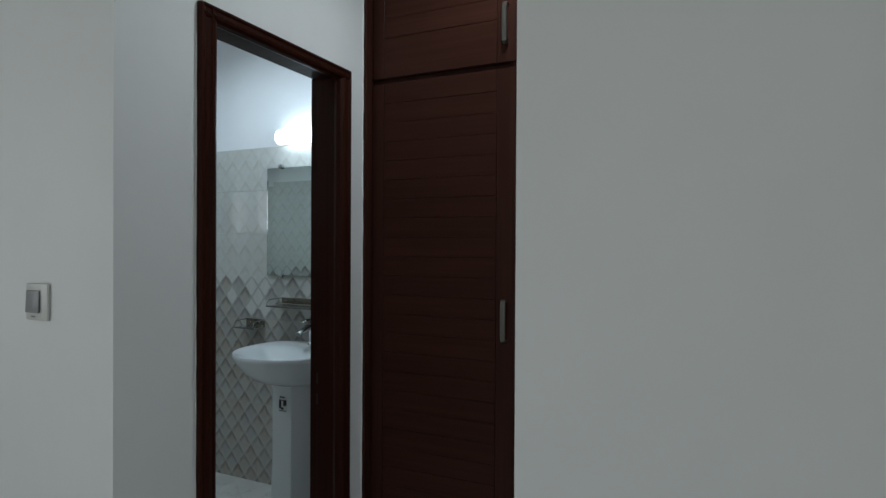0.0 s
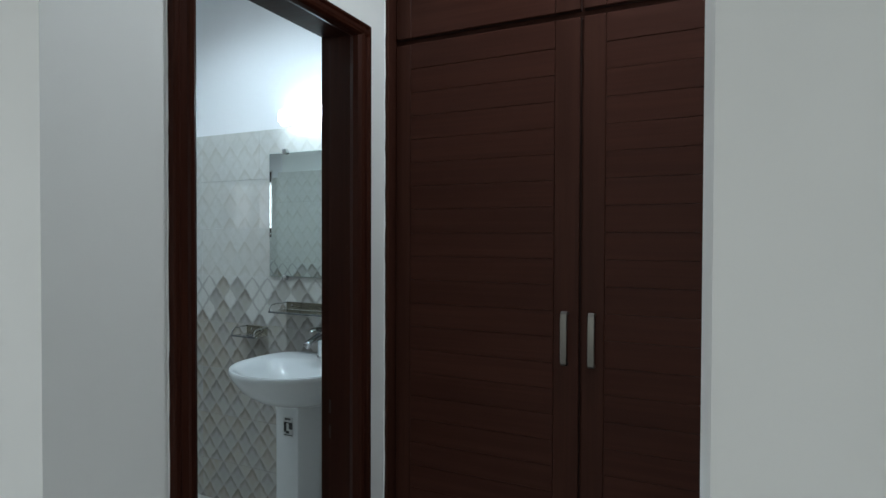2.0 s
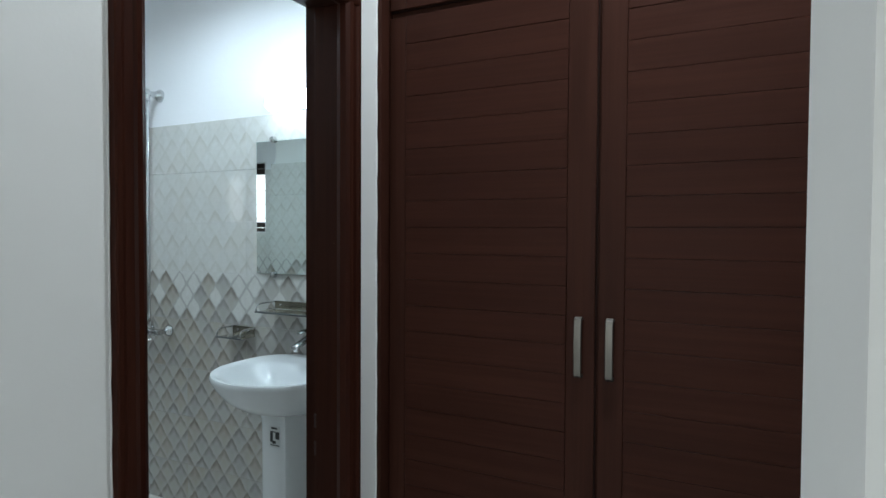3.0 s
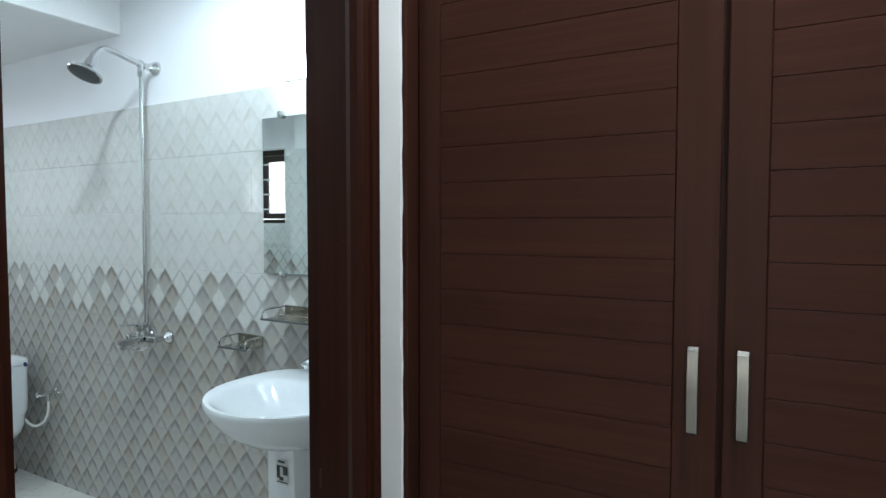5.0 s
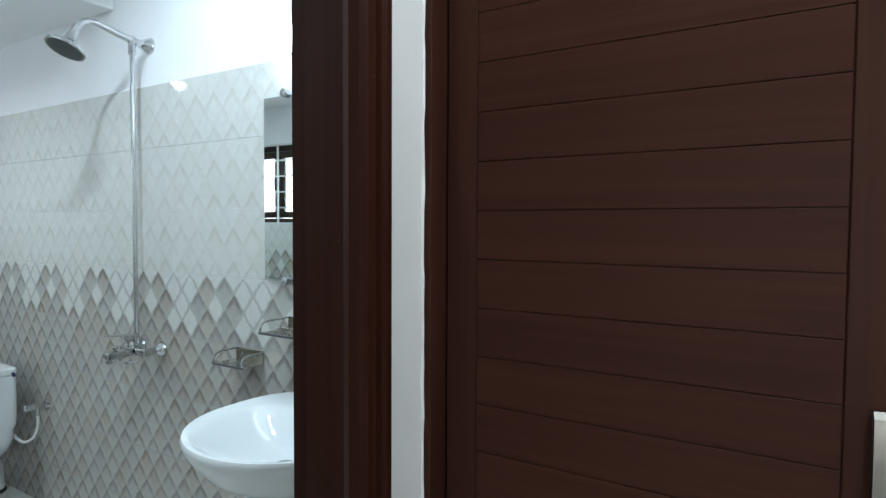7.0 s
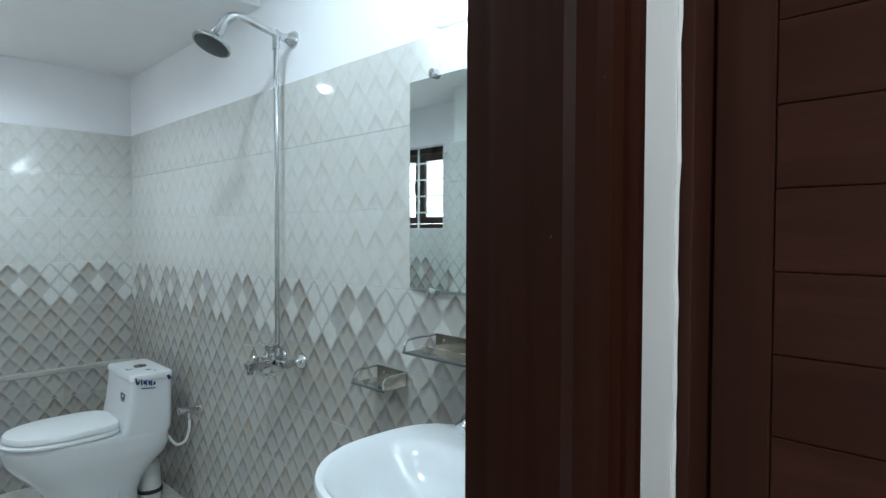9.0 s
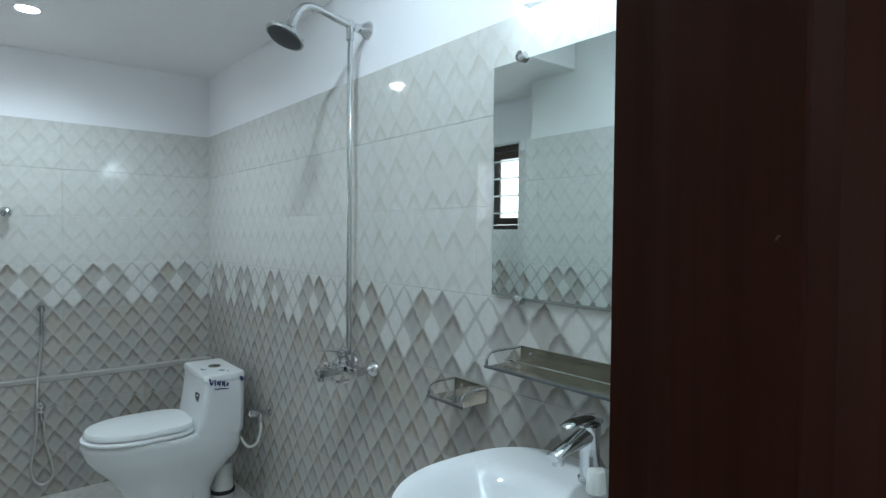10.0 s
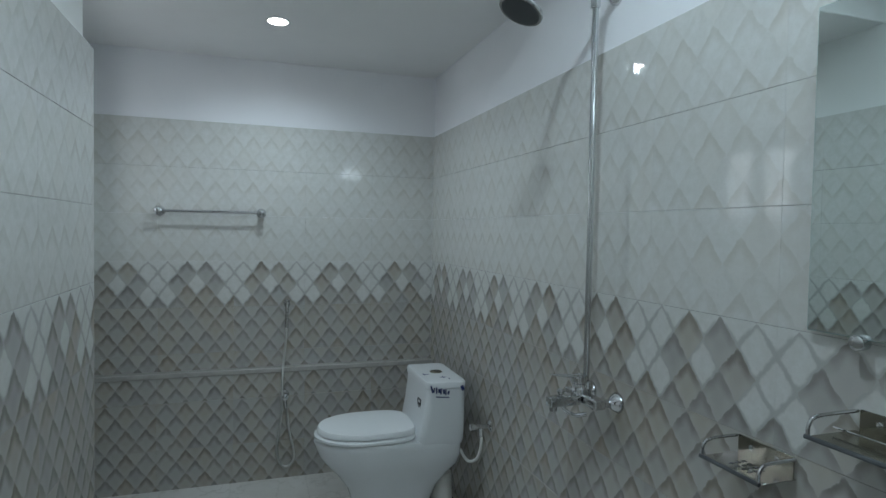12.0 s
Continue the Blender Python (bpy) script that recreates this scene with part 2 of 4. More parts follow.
NAVY_INK = plain_material("navy_print", (0.015, 0.025, 0.12), 0.4)
BLACK_INK = plain_material("black_print", (0.02, 0.02, 0.022), 0.4)
PAPER = plain_material("label_paper", (0.62, 0.63, 0.63), 0.5)
WHITE_METAL = plain_material("white_painted_steel", (0.62, 0.63, 0.62), 0.4)
MIRROR = Nodes("mirror_silver").done((0.80, 0.875, 0.86), 0.012, 1.0)
MIRROR_EDGE = plain_material("mirror_edge_glass", (0.32, 0.45, 0.42), 0.1)
FROSTED = plain_material("frosted_glass", (0.85, 0.88, 0.9), 0.5)
_fg = FROSTED.node_tree.nodes["Principled BSDF"]
_fg.inputs["Transmission Weight"].default_value = 1.0
TUBE_GLOW = glow_material("tube_glow", (0.70, 0.885, 1.0), TUBE_POWER)
DOWNLIGHT_GLOW = glow_material("downlight_glow", (0.92, 0.96, 1.0), 40.0)


# ---- mesh helpers ----
def box(bm, x0, x1, y0, y1, z0, z1, bevel=0.0, segments=1):
    m = Matrix.LocRotScale(((x0 + x1) / 2, (y0 + y1) / 2, (z0 + z1) / 2), None, (abs(x1 - x0), abs(y1 - y0), abs(z1 - z0)))
    made = bmesh.ops.create_cube(bm, size=1, matrix=m)["verts"]
    if bevel:
        edges = list({e for v in made for e in v.link_edges})
        bmesh.ops.bevel(bm, geom=edges, offset=bevel, segments=segments, affect="EDGES", profile=0.5)
    return bm


def rod(bm, a, b, r0, r1=None, sides=16):
    a, b = Vector(a), Vector(b)
    turn = (b - a).to_track_quat("Z", "Y").to_matrix().to_4x4()
    bmesh.ops.create_cone(bm, cap_ends=True, segments=sides, radius1=r0, radius2=r0 if r1 is None else r1,
                          depth=(b - a).length, matrix=Matrix.Translation((a + b) / 2) @ turn)
    return bm


def ball(bm, c, r, squash=(1, 1, 1)):
    bmesh.ops.create_uvsphere(bm, u_segments=16, v_segments=10, radius=r, matrix=Matrix.LocRotScale(c, None, squash))
    return bm


def skin(bm, rings, cap_start=True, cap_end=True):
    """Bridge closed rings of equal length."""
    vs = [[bm.verts.new(p) for p in ring] for ring in rings]
    k = len(vs[0])
    for r0, r1 in zip(vs, vs[1:]):
        for i in range(k):
            bm.faces.new((r0[i], r0[(i + 1) % k], r1[(i + 1) % k], r1[i]))
    if cap_start:
        bm.faces.new(list(reversed(vs[0])))
    if cap_end:
        bm.faces.new(vs[-1])
    bmesh.ops.recalc_face_normals(bm, faces=bm.faces[:])
    return bm


def smooth_path(points, steps=6):
    """A Catmull-Rom line through the points."""
    pts = [Vector(p) for p in points]
    pts = [2 * pts[0] - pts[1], *pts, 2 * pts[-1] - pts[-2]]
    out = []
    for i in range(1, len(pts) - 2):
        p0, p1, p2, p3 = pts[i - 1:i + 3]
        for k in range(steps):
            t = k / steps
            out.append(0.5 * (2 * p1 + (p2 - p0) * t + (2 * p0 - 5 * p1 + 4 * p2 - p3) * t * t + (3 * p1 - p0 - 3 * p2 + p3) * t ** 3))
    out.append(pts[-2])
    return out


def pipe(bm, points, radius, sides=10, smooth=6):
    path = smooth_path(points, smooth) if smooth else [Vector(p) for p in points]
    rings, up = [], None
    for i, p in enumerate(path):
        d = (path[min(i + 1, len(path) - 1)] - path[max(i - 1, 0)]).normalized()
        if up is None:
            up = d.orthogonal().normalized()
        up = (up - d * up.dot(d)).normalized()
        side = d.cross(up)
        r = radius(i / (len(path) - 1)) if callable(radius) else radius
        rings.append([p + (up * math.cos(2 * math.pi * k / sides) + side * math.sin(2 * math.pi * k / sides)) * r for k in range(sides)])
    return skin(bm, rings)


def lathe(bm, base, axis, profile, sides=24):
    """Turn (distance along axis, radius) pairs about the axis from base."""
    axis = Vector(axis).normalized()
    u = axis.orthogonal().normalized()
    v = axis.cross(u)
    base = Vector(base)
    rings = [[base + axis * h + (u * math.cos(2 * math.pi * k / sides) + v * math.sin(2 * math.pi * k / sides)) * max(r, 1e-4)
              for k in range(sides)] for h, r in profile]
    return skin(bm, rings)


def mesh_object(name, bm, material, smooth=False):
    data = bpy.data.meshes.new(name)
    bm.normal_update()
    bm.to_mesh(data)
    bm.free()
    for mat in material if isinstance(material, (list, tuple)) else (material,):
        data.materials.append(mat)
    if smooth:
        data.shade_smooth()
        data.set_sharp_from_angle(angle=radians(38))
    return new(name, data)


def part(name, bm, material, parent, label="", smooth=True):
    ob = mesh_object(name, bm, material, smooth)
    ob.parent = parent
    ob.matrix_parent_inverse = parent.matrix_world.inverted()
    return tagged(ob, label)


def thing(name, at, label, category, group=""):
    ob = new(name)
    ob.empty_display_size = 0.1
    ob.matrix_world = Matrix.Translation(at)
    bpy.context.view_layer.update()
    return tagged(ob, label, category, group)


def structure(name, bm, material, label="", category=""):
    return tagged(mesh_object(name, bm, material), label, category, kind="structure")


B = bmesh.new


# ---- the structure ----
MIRROR_Y = 3.25      # tile face of the basin wall
DOOR_X = -0.666      # passage face of the wall with the bathroom door
BATH_X = -0.820      # bathroom tile face of the same wall
BACK_X = -4.27       # tile face behind the toilet
LEFT_Y = 1.72        # tile face opposite the basin
NOOK_Y = 1.42        # tile face round the bathroom window
NOOK_X = -3.03       # outer corner where the window nook begins
SOFFIT_X, SOFFIT_Z = -2.68, 2.33
HIGH_Z, ROOM_Z = 2.75, 2.85
TILE_TOP, ROW = 1.975, 0.251

structure("wall_north", box(B(), -4.42, 0.76, MIRROR_Y + 0.010, MIRROR_Y + 0.15, 0, ROOM_Z), PAINT_BATH, "white painted wall above the bathroom tiles", "wall")
structure("wall_back", box(B(), -4.42, BACK_X - 0.010, 1.27, MIRROR_Y + 0.010, 0, HIGH_Z), PAINT_BATH, "white painted wall behind the toilet", "wall")

bm = B()
for x0, x1, z0, z1 in ((-4.28, -4.07, 0, HIGH_Z), (-3.37, -2.87, 0, HIGH_Z), (-4.07, -3.37, 0, 1.42), (-4.07, -3.37, 2.045, HIGH_Z)):
    box(bm, x0, x1, 1.27, NOOK_Y - 0.010, z0, z1)
structure("wall_window_nook", bm, PAINT_BATH, "white painted wall round the small bathroom window", "wall")

structure("wall_bedroom_left", box(B(), -3.005, DOOR_X, 1.54, 1.695, 0, ROOM_Z), PAINT, "off-white painted bedroom wall with a light switch", "wall")
structure("wall_nook_side", box(B(), -3.005, -2.87, 1.41, 1.54, 0, HIGH_Z), PAINT_BATH, "short white wall beside the window nook", "wall")

bm = B()
for y0, y1, z0, z1 in ((1.695, 1.783, 0, 2.078), (2.505, MIRROR_Y + 0.010, 0, 2.078), (1.695, MIRROR_Y + 0.010, 2.078, ROOM_Z)):
    box(bm, BATH_X + 0.010, DOOR_X, y0, y1, z0, z1)
structure("wall_bathroom_door", bm, PAINT, "off-white painted wall round the bathroom doorway", "wall")

bm = box(B(), 0.334, 3.2, 1.54, 1.698, 0, ROOM_Z)
for v in bm.verts:
    if v.co.x < 1 and v.co.y > 1.6:
        v.co.x = 0.321
structure("wall_bedroom_right", bm, PAINT, "off-white painted bedroom wall ending at the passage", "wall")
structure("wall_passage_right", box(B(), 0.61, 0.76, 1.698, MIRROR_Y + 0.010, 0, ROOM_Z), PAINT, "off-white passage wall beside the wardrobe", "wall")
bm = B()
for y0, y1, z0, z1 in ((-2.95, -1.15, 0, ROOM_Z), (0.15, 1.54, 0, ROOM_Z), (-1.15, 0.15, 0, 0.85), (-1.15, 0.15, 2.15, ROOM_Z)):
    box(bm, -2.75, -2.6, y0, y1, z0, z1)
structure("wall_bedroom_west", bm, PAINT, "off-white bedroom wall with a side window opening", "wall")
structure("wall_bedroom_east", box(B(), 3.2, 3.35, -2.95, 1.698, 0, ROOM_Z), PAINT, "off-white bedroom wall", "wall")
# out of view; the opening is added to match the daylight lamp
bm = B()
for x0, x1, z0, z1 in ((-2.6, -0.6, 0, ROOM_Z), (1.6, 3.2, 0, ROOM_Z), (-0.6, 1.6, 0, 0.7), (-0.6, 1.6, 2.3, ROOM_Z)):
    box(bm, x0, x1, -2.95, -2.8, z0, z1)
structure("wall_bedroom_south", bm, PAINT, "unseen off-white bedroom wall with an opening added for daylight", "wall")

structure("ceiling_bedroom", box(box(B(), -2.75, 3.35, -2.95, 1.697, ROOM_Z, ROOM_Z + 0.12), BATH_X + 0.01, 0.76, 1.697, 3.40, ROOM_Z, ROOM_Z + 0.12), CEILING_PAINT, "white painted ceiling", "ceiling")
structure("ceiling_bathroom", box(B(), SOFFIT_X, BATH_X + 0.010, 1.695, MIRROR_Y + 0.010, HIGH_Z, HIGH_Z + 0.09), CEILING_PAINT, "white painted bathroom ceiling", "ceiling")
structure("ceiling_soffit", box(B(), BACK_X - 0.010, SOFFIT_X, 1.41, MIRROR_Y + 0.010, SOFFIT_Z, HIGH_Z + 0.09, 0.004), CEILING_PAINT, "lowered white soffit over the toilet", "ceiling")
structure("floor_bedroom", box(box(B(), -2.75, 3.35, -2.95, 1.697, -0.12, -0.004), -0.84, 0.76, 1.697, 3.40, -0.12, -0.004), MARBLE, "pale marble floor of the bedroom", "floor")
bath_floor = structure("floor_bathroom", box(B(), BACK_X - 0.01, BATH_X, 1.41, MIRROR_Y + 0.01, -0.003, 0.0), GROUT, "pale marble-look bathroom floor tiles", "floor")

bm = box(B(), BACK_X - 0.010, -4.229, NOOK_Y - 0.01, MIRROR_Y + 0.009, 0, 0.615)
ledge = structure("ledge_boxing", bm, GROUT, "tiled pipe boxing along the back wall", "ledge")
part("ledge_top", box(B(), BACK_X + 0.001, -4.214, NOOK_Y + 0.001, MIRROR_Y - 0.001, 0.602, 0.630, 0.003), STONE_TRIM, ledge, "pale stone ledge top", False)
structure("backing_left", box(B(), -3.018, BATH_X, 1.695, LEFT_Y - 0.010, 0, TILE_TOP - 0.003), GROUT, "mortar bed behind the wall tiles", "wall")


# ---- bathroom doorway ----
def door_frame():
    """A solid wooden frame with a rebate towards the bathroom and a moulded face to the passage."""
    th = tagged(new("door_1"), "dark polished wooden door frame with a worn rebate", "door frame", kind="structure")
    face = ((-0.831, 0.0), (-0.831, 0.015), (-0.800, 0.015), (-0.796, 0.022), (-0.775, 0.024), (-0.770, 0.046), (-0.690, 0.048), (-0.684, 0.058),
            (-0.668, 0.066), (-0.652, 0.063), (-0.645, 0.052), (-0.642, 0.040), (-0.647, 0.036), (-0.647, 0.020), (-0.643, 0.012), (-0.6425, 0.003), (-0.645, 0.0))
    for sign, y_outer in ((1, 1.783), (-1, 2.507)):
        prof = [(x if x < -0.7 else x - 0.006, y_outer + sign * y) for x, y in face]
        jamb = part("jamb", skin(B(), [[(x, y, z) for x, y in prof] for z in (0.0, 0.7, 1.4, 2.0765)]), FRAME_WOOD, th, smooth=False)
    latch = B()
    box(latch, -0.793, -0.779, 2.4795, 2.4835, 0.86, 0.90, 0.001)
    box(latch, -0.793, -0.779, 2.4795, 2.4835, 0.78, 0.82, 0.001)
    part("strike_recess", latch, GROOVE, jamb, "worn latch recess in the jamb", False)
    prof = [(x + 0.0015 if x < -0.7 else x - 0.0045, 2.078 - y * 0.66) for x, y in face]
    part("head", skin(B(), [[(x, y, z) for x, z in prof] for y in (1.793, 2.15, 2.495)]), FRAME_WOOD_H, th, smooth=False)
    return th


door_frame()

# rough plaster bead where the wall meets the wardrobe, and beside the frame
for name, y, r in (("caulk_bead", 2.6095, 0.004), ("caulk_bead", 1.7815, 0.0022)):
    rnd = random.Random(7)
    b = pipe(B(), [(DOOR_X + 0.0005, y + rnd.uniform(-1, 1) * r * 0.35, 0.01 + k * 0.055) for k in range(50 if y > 2 else 37)], lambda t: r * (0.75 + 0.25 * math.sin(t * 171) * math.sin(t * 67)), 6, 2)
    structure(name, b, PAINT, "rough white plaster bead along the woodwork", "caulk")


# ---- wardrobe ----
WARD_Y = 2.656


def strap_handle(parent, x, z0, z1):
    """A flat bowed bar handle."""
    pts = [(WARD_Y, z1 - 0.010), (WARD_Y - 0.012, z1 - 0.007), (WARD_Y - 0.019, z1 - 0.012), (WARD_Y - 0.022, z1 - 0.026), (WARD_Y - 0.023, (z0 + z1) / 2),
           (WARD_Y - 0.022, z0 + 0.026), (WARD_Y - 0.019, z0 + 0.012), (WARD_Y - 0.012, z0 + 0.007), (WARD_Y, z0 + 0.010)]
    path = [Vector((0, y, z)) for y, z in pts]
    rings = []
    for i, p in enumerate(path):
        d = (path[min(i + 1, 8)] - path[max(i - 1, 0)]).normalized()
        nrm = Vector((0, -d.z, d.y)) * 0.0035
        rings.append([Vector((x - 0.0085, 0, 0)) + p + nrm, Vector((x - 0.0105, 0, 0)) + p, Vector((x - 0.0085, 0, 0)) + p - nrm,
                      Vector((x + 0.0085, 0, 0)) + p - nrm, Vector((x + 0.0105, 0, 0)) + p, Vector((x + 0.0085, 0, 0)) + p + nrm])
    return part("handle", skin(B(), rings), BRUSHED, parent, "brushed nickel bar handle")


PLANK_MESHES = {}


def plank_object(x0, x1, z0, z1, parent):
    key = (round(x1 - x0, 4), round(z1 - z0, 4))
    if key not in PLANK_MESHES:
        w, h = key
        b = box(B(), -w / 2, w / 2, 0, 0.010, -h / 2 + 0.0004, h / 2 - 0.0004, 0.0009)
        data = bpy.data.meshes.new("plank")
        b.to_mesh(data)
        b.free()
        data.materials.append(DOOR_WOOD)
        PLANK_MESHES[key] = data
    ob = new("plank", PLANK_MESHES[key])
    ob.location = ((x0 + x1) / 2, WARD_Y, (z0 + z1) / 2)
    ob.parent = parent
    ob.matrix_parent_inverse = parent.matrix_world.inverted()
    return ob


def wardrobe_door(parent, x0, x1, gx0, gx1, z0, z1, first_groove, handle_x, hz0, hz1, label):
    """A framed door: stiles and rails round a panel of level planks with fine grooves."""
    d = part("door", box(B(), x0, x1, WARD_Y + 0.010, WARD_Y + 0.022, z0, z1), GROOVE, parent, label, False)
    # stiles and rails sit flush with the planks
    g = 0.0009
    pitch = 0.0772
    lines = [first_groove + pitch * k for k in range(-40, 40)]
    lines = [z for z in lines if z0 + 0.085 < z < z1 - 0.045]
    top, bottom = lines[-1], lines[0]
    for name, a in (("stile", (x0, gx0 - g, z0, z1)), ("stile", (gx1 + g, x1, z0, z1))):
        part(name, box(B(), a[0], a[1], WARD_Y, WARD_Y + 0.010, a[2], a[3], 0.0018), DOOR_WOOD_V, d, smooth=False)
    for a in ((gx0, gx1, top + g, z1), (gx0, gx1, z0, bottom - g)):
        part("rail", box(B(), a[0], a[1], WARD_Y, WARD_Y + 0.010, a[2], a[3], 0.0016), DOOR_WOOD, d, smooth=False)
    for lo, hi in zip(lines, lines[1:]):
        plank_object(gx0, gx1, lo, hi, d)
    strap_handle(d, handle_x, hz0, hz1)
    return d


def wardrobe():
    th = thing("wardrobe", (-0.03, 2.95, 0), "dark brown built-in wardrobe with grooved doors, reaching the ceiling", "wardrobe")
    bm = B()
    box(bm, -0.652, 0.594, WARD_Y + 0.024, 3.24, 0.0, 2.74)
    part("carcass", bm, DOOR_WOOD_V, th, smooth=False)
    part("side_panel", box(B(), -0.6655, -0.6515, 2.612, 3.24, 0, 2.75, 0.001), DOOR_WOOD_V, th, smooth=False)
    part("side_panel", box(B(), 0.594, 0.609, 2.612, 3.24, 0, 2.75, 0.001), DOOR_WOOD_V, th, smooth=False)
    part("cornice", box(B(), -0.651, 0.5935, WARD_Y + 0.004, 3.24, 2.741, 2.75), DOOR_WOOD, th, smooth=False)
    wardrobe_door(th, -0.648, -0.034, -0.593, -0.109, 0.085, 2.062, 1.439, -0.0725, 1.046, 1.213, "tall grooved wardrobe door")
    wardrobe_door(th, -0.025, 0.590, 0.040, 0.535, 0.085, 2.062, 1.439, 0.0065, 1.046, 1.213, "tall grooved wardrobe door")
    wardrobe_door(th, -0.648, -0.034, -0.593, -0.109, 2.084, 2.725, 2.168, -0.0725, 2.146, 2.305, "upper grooved loft door")
    wardrobe_door(th, -0.025, 0.590, 0.040, 0.535, 2.084, 2.725, 2.168, 0.0065, 2.146, 2.305, "upper grooved loft door")
    # a wooden filler closes the gap to the ceiling
    part("filler", box(B(), -0.655, 0.605, WARD_Y + 0.012, WARD_Y + 0.03, 2.751, 2.849), DOOR_WOOD, th, smooth=False)
    return th


wardrobe()


# ---- bedroom switch ----
def light_switch():
    th = thing("light_switch", (-0.953, 1.54, 1.258), "off-white wall switch with one grey rocker", "switch")
    part("plate", box(B(), -1.000, -0.908, 1.531, 1.540, 1.208, 1.304, 0.004, 2), SWITCH_PLASTIC, th)
    b = box(B(), -0.992, -0.936, 1.524, 1.531, 1.228, 1.286, 0.003, 2)
    for v in b.verts:
        if v.co.z > 1.257 and v.co.y < 1.5275:
            v.co.y += 0.0025
    part("rocker", b, GREY_PLASTIC, th, "grey rocker")
    part("name_strip", box(B(), -0.974, -0.958, 1.5295, 1.5312, 1.216, 1.220), GREY_PLASTIC, th, smooth=False)
    return th


light_switch()


# ---- bathroom: basin ----
BASIN_X = -1.345


def basin_outline(a, front, back, cy, z, k=56, power_back=3.2):
    """A plan that is round to the front and squarer to the wall."""
    ring = []
    for i in range(k):
        t = 2 * math.pi * i / k
        c, s = math.cos(t), math.sin(t)
        if s <= 0:
            ring.append((BASIN_X + a * c, cy + front * s, z))
        else:
            e = 2 / power_back
            ring.append((BASIN_X + a * abs(c) ** e * (1 if c > 0 else -1), cy + back * abs(s) ** e, z))
    return ring


def wash_basin():
    th = thing("pedestal_basin", (BASIN_X, 3.05, 0), "glossy white ceramic wash basin on a full pedestal", "basin")
    rings = [basin_outline(a, f, bk, cy, z) for a, f, bk, cy, z in (
        (0.100, 0.100, 0.100, 3.06, 0.688), (0.125, 0.125, 0.125, 3.05, 0.692), (0.152, 0.157, 0.160, 3.035, 0.703), (0.193, 0.200, 0.205, 3.008, 0.728),
        (0.233, 0.236, 0.245, 2.985, 0.770), (0.262, 0.258, 0.264, 2.973, 0.815), (0.278, 0.271, 0.272, 2.970, 0.845), (0.280, 0.272, 0.273, 2.970, 0.858),
        (0.276, 0.268, 0.272, 2.970, 0.865), (0.262, 0.254, 0.262, 2.970, 0.864), (0.244, 0.236, 0.165, 2.955, 0.859), (0.228, 0.220, 0.145, 2.950, 0.851),
        (0.205, 0.195, 0.130, 2.945, 0.832), (0.170, 0.160, 0.112, 2.945, 0.803), (0.120, 0.112, 0.085, 2.950, 0.775), (0.060, 0.055, 0.050, 2.955, 0.758), (0.022, 0.022, 0.022, 2.955, 0.755))]
    bowl = part("bowl", skin(B(), rings), CERAMIC, th)
    part("drain", lathe(B(), (BASIN_X, 2.955, 0.7545), (0, 0, 1), ((0, 0.030), (0.003, 0.030), (0.004, 0.024), (0.002, 0.016))), CHROME, bowl, "chrome drain")
    # faceted column that widens to the floor and the bowl
    rings = []
    for z, w, d in ((0.0, 0.128, 0.120), (0.02, 0.128, 0.120), (0.05, 0.118, 0.110), (0.30, 0.108, 0.103), (0.50, 0.108, 0.103), (0.65, 0.110, 0.105), (0.702, 0.122, 0.117)):
        plan = ((-1, 0.9), (-1.05, -0.15), (-1.0, -0.40), (-0.76, -0.93), (-0.62, -1.0), (0.42, -1.0), (0.52, -0.90), (0.92, -0.35), (1, -0.12), (1, 0.9))
        rings.append([(BASIN_X - 0.02 + w * px, 3.062 + d * py, z) for px, py in plan])
    ped = part("pedestal", skin(B(), rings), CERAMIC, th)
    # paper label on the front facet: frame, picture and caption bars
    at = Vector((BASIN_X - 0.025, 2.9575, 0.588))
    n = Vector((0, -1, 0))
    u = Vector((0, 0, 1)).cross(n).normalized()
    turn = Matrix((u, n, Vector((0, 0, 1)))).transposed().to_4x4()
    m = Matrix.Translation(at + n * 0.0022) @ turn

    def sticker(name, x0, x1, z0, z1, lift, mat, parent):
        b = box(B(), x0, x1, lift, lift + 0.0006, z0, z1)
        b.transform(m)
        return part(name, b, mat, parent, smooth=False)

    lab = sticker("label", -0.026, 0.026, -0.040, 0.044, 0.0, PAPER, ped)
    sticker("label_caption", -0.018, 0.012, 0.034, 0.041, 0.001, BLACK_INK, lab)
    sticker("label_frame", -0.024, 0.024, 0.020, 0.024, 0.001, BLACK_INK, lab)
    sticker("label_frame", -0.024, 0.024, -0.034, -0.030, 0.001, BLACK_INK, lab)
    sticker("label_picture", -0.024, -0.010, -0.020, 0.020, 0.001, BLACK_INK, lab)
    sticker("label_picture", 0.004, 0.024, -0.006, 0.020, 0.001, BLACK_INK, lab)
    sticker("label_picture", -0.012, 0.006, -0.026, -0.014, 0.001, BLACK_INK, lab)
    return th


wash_basin()


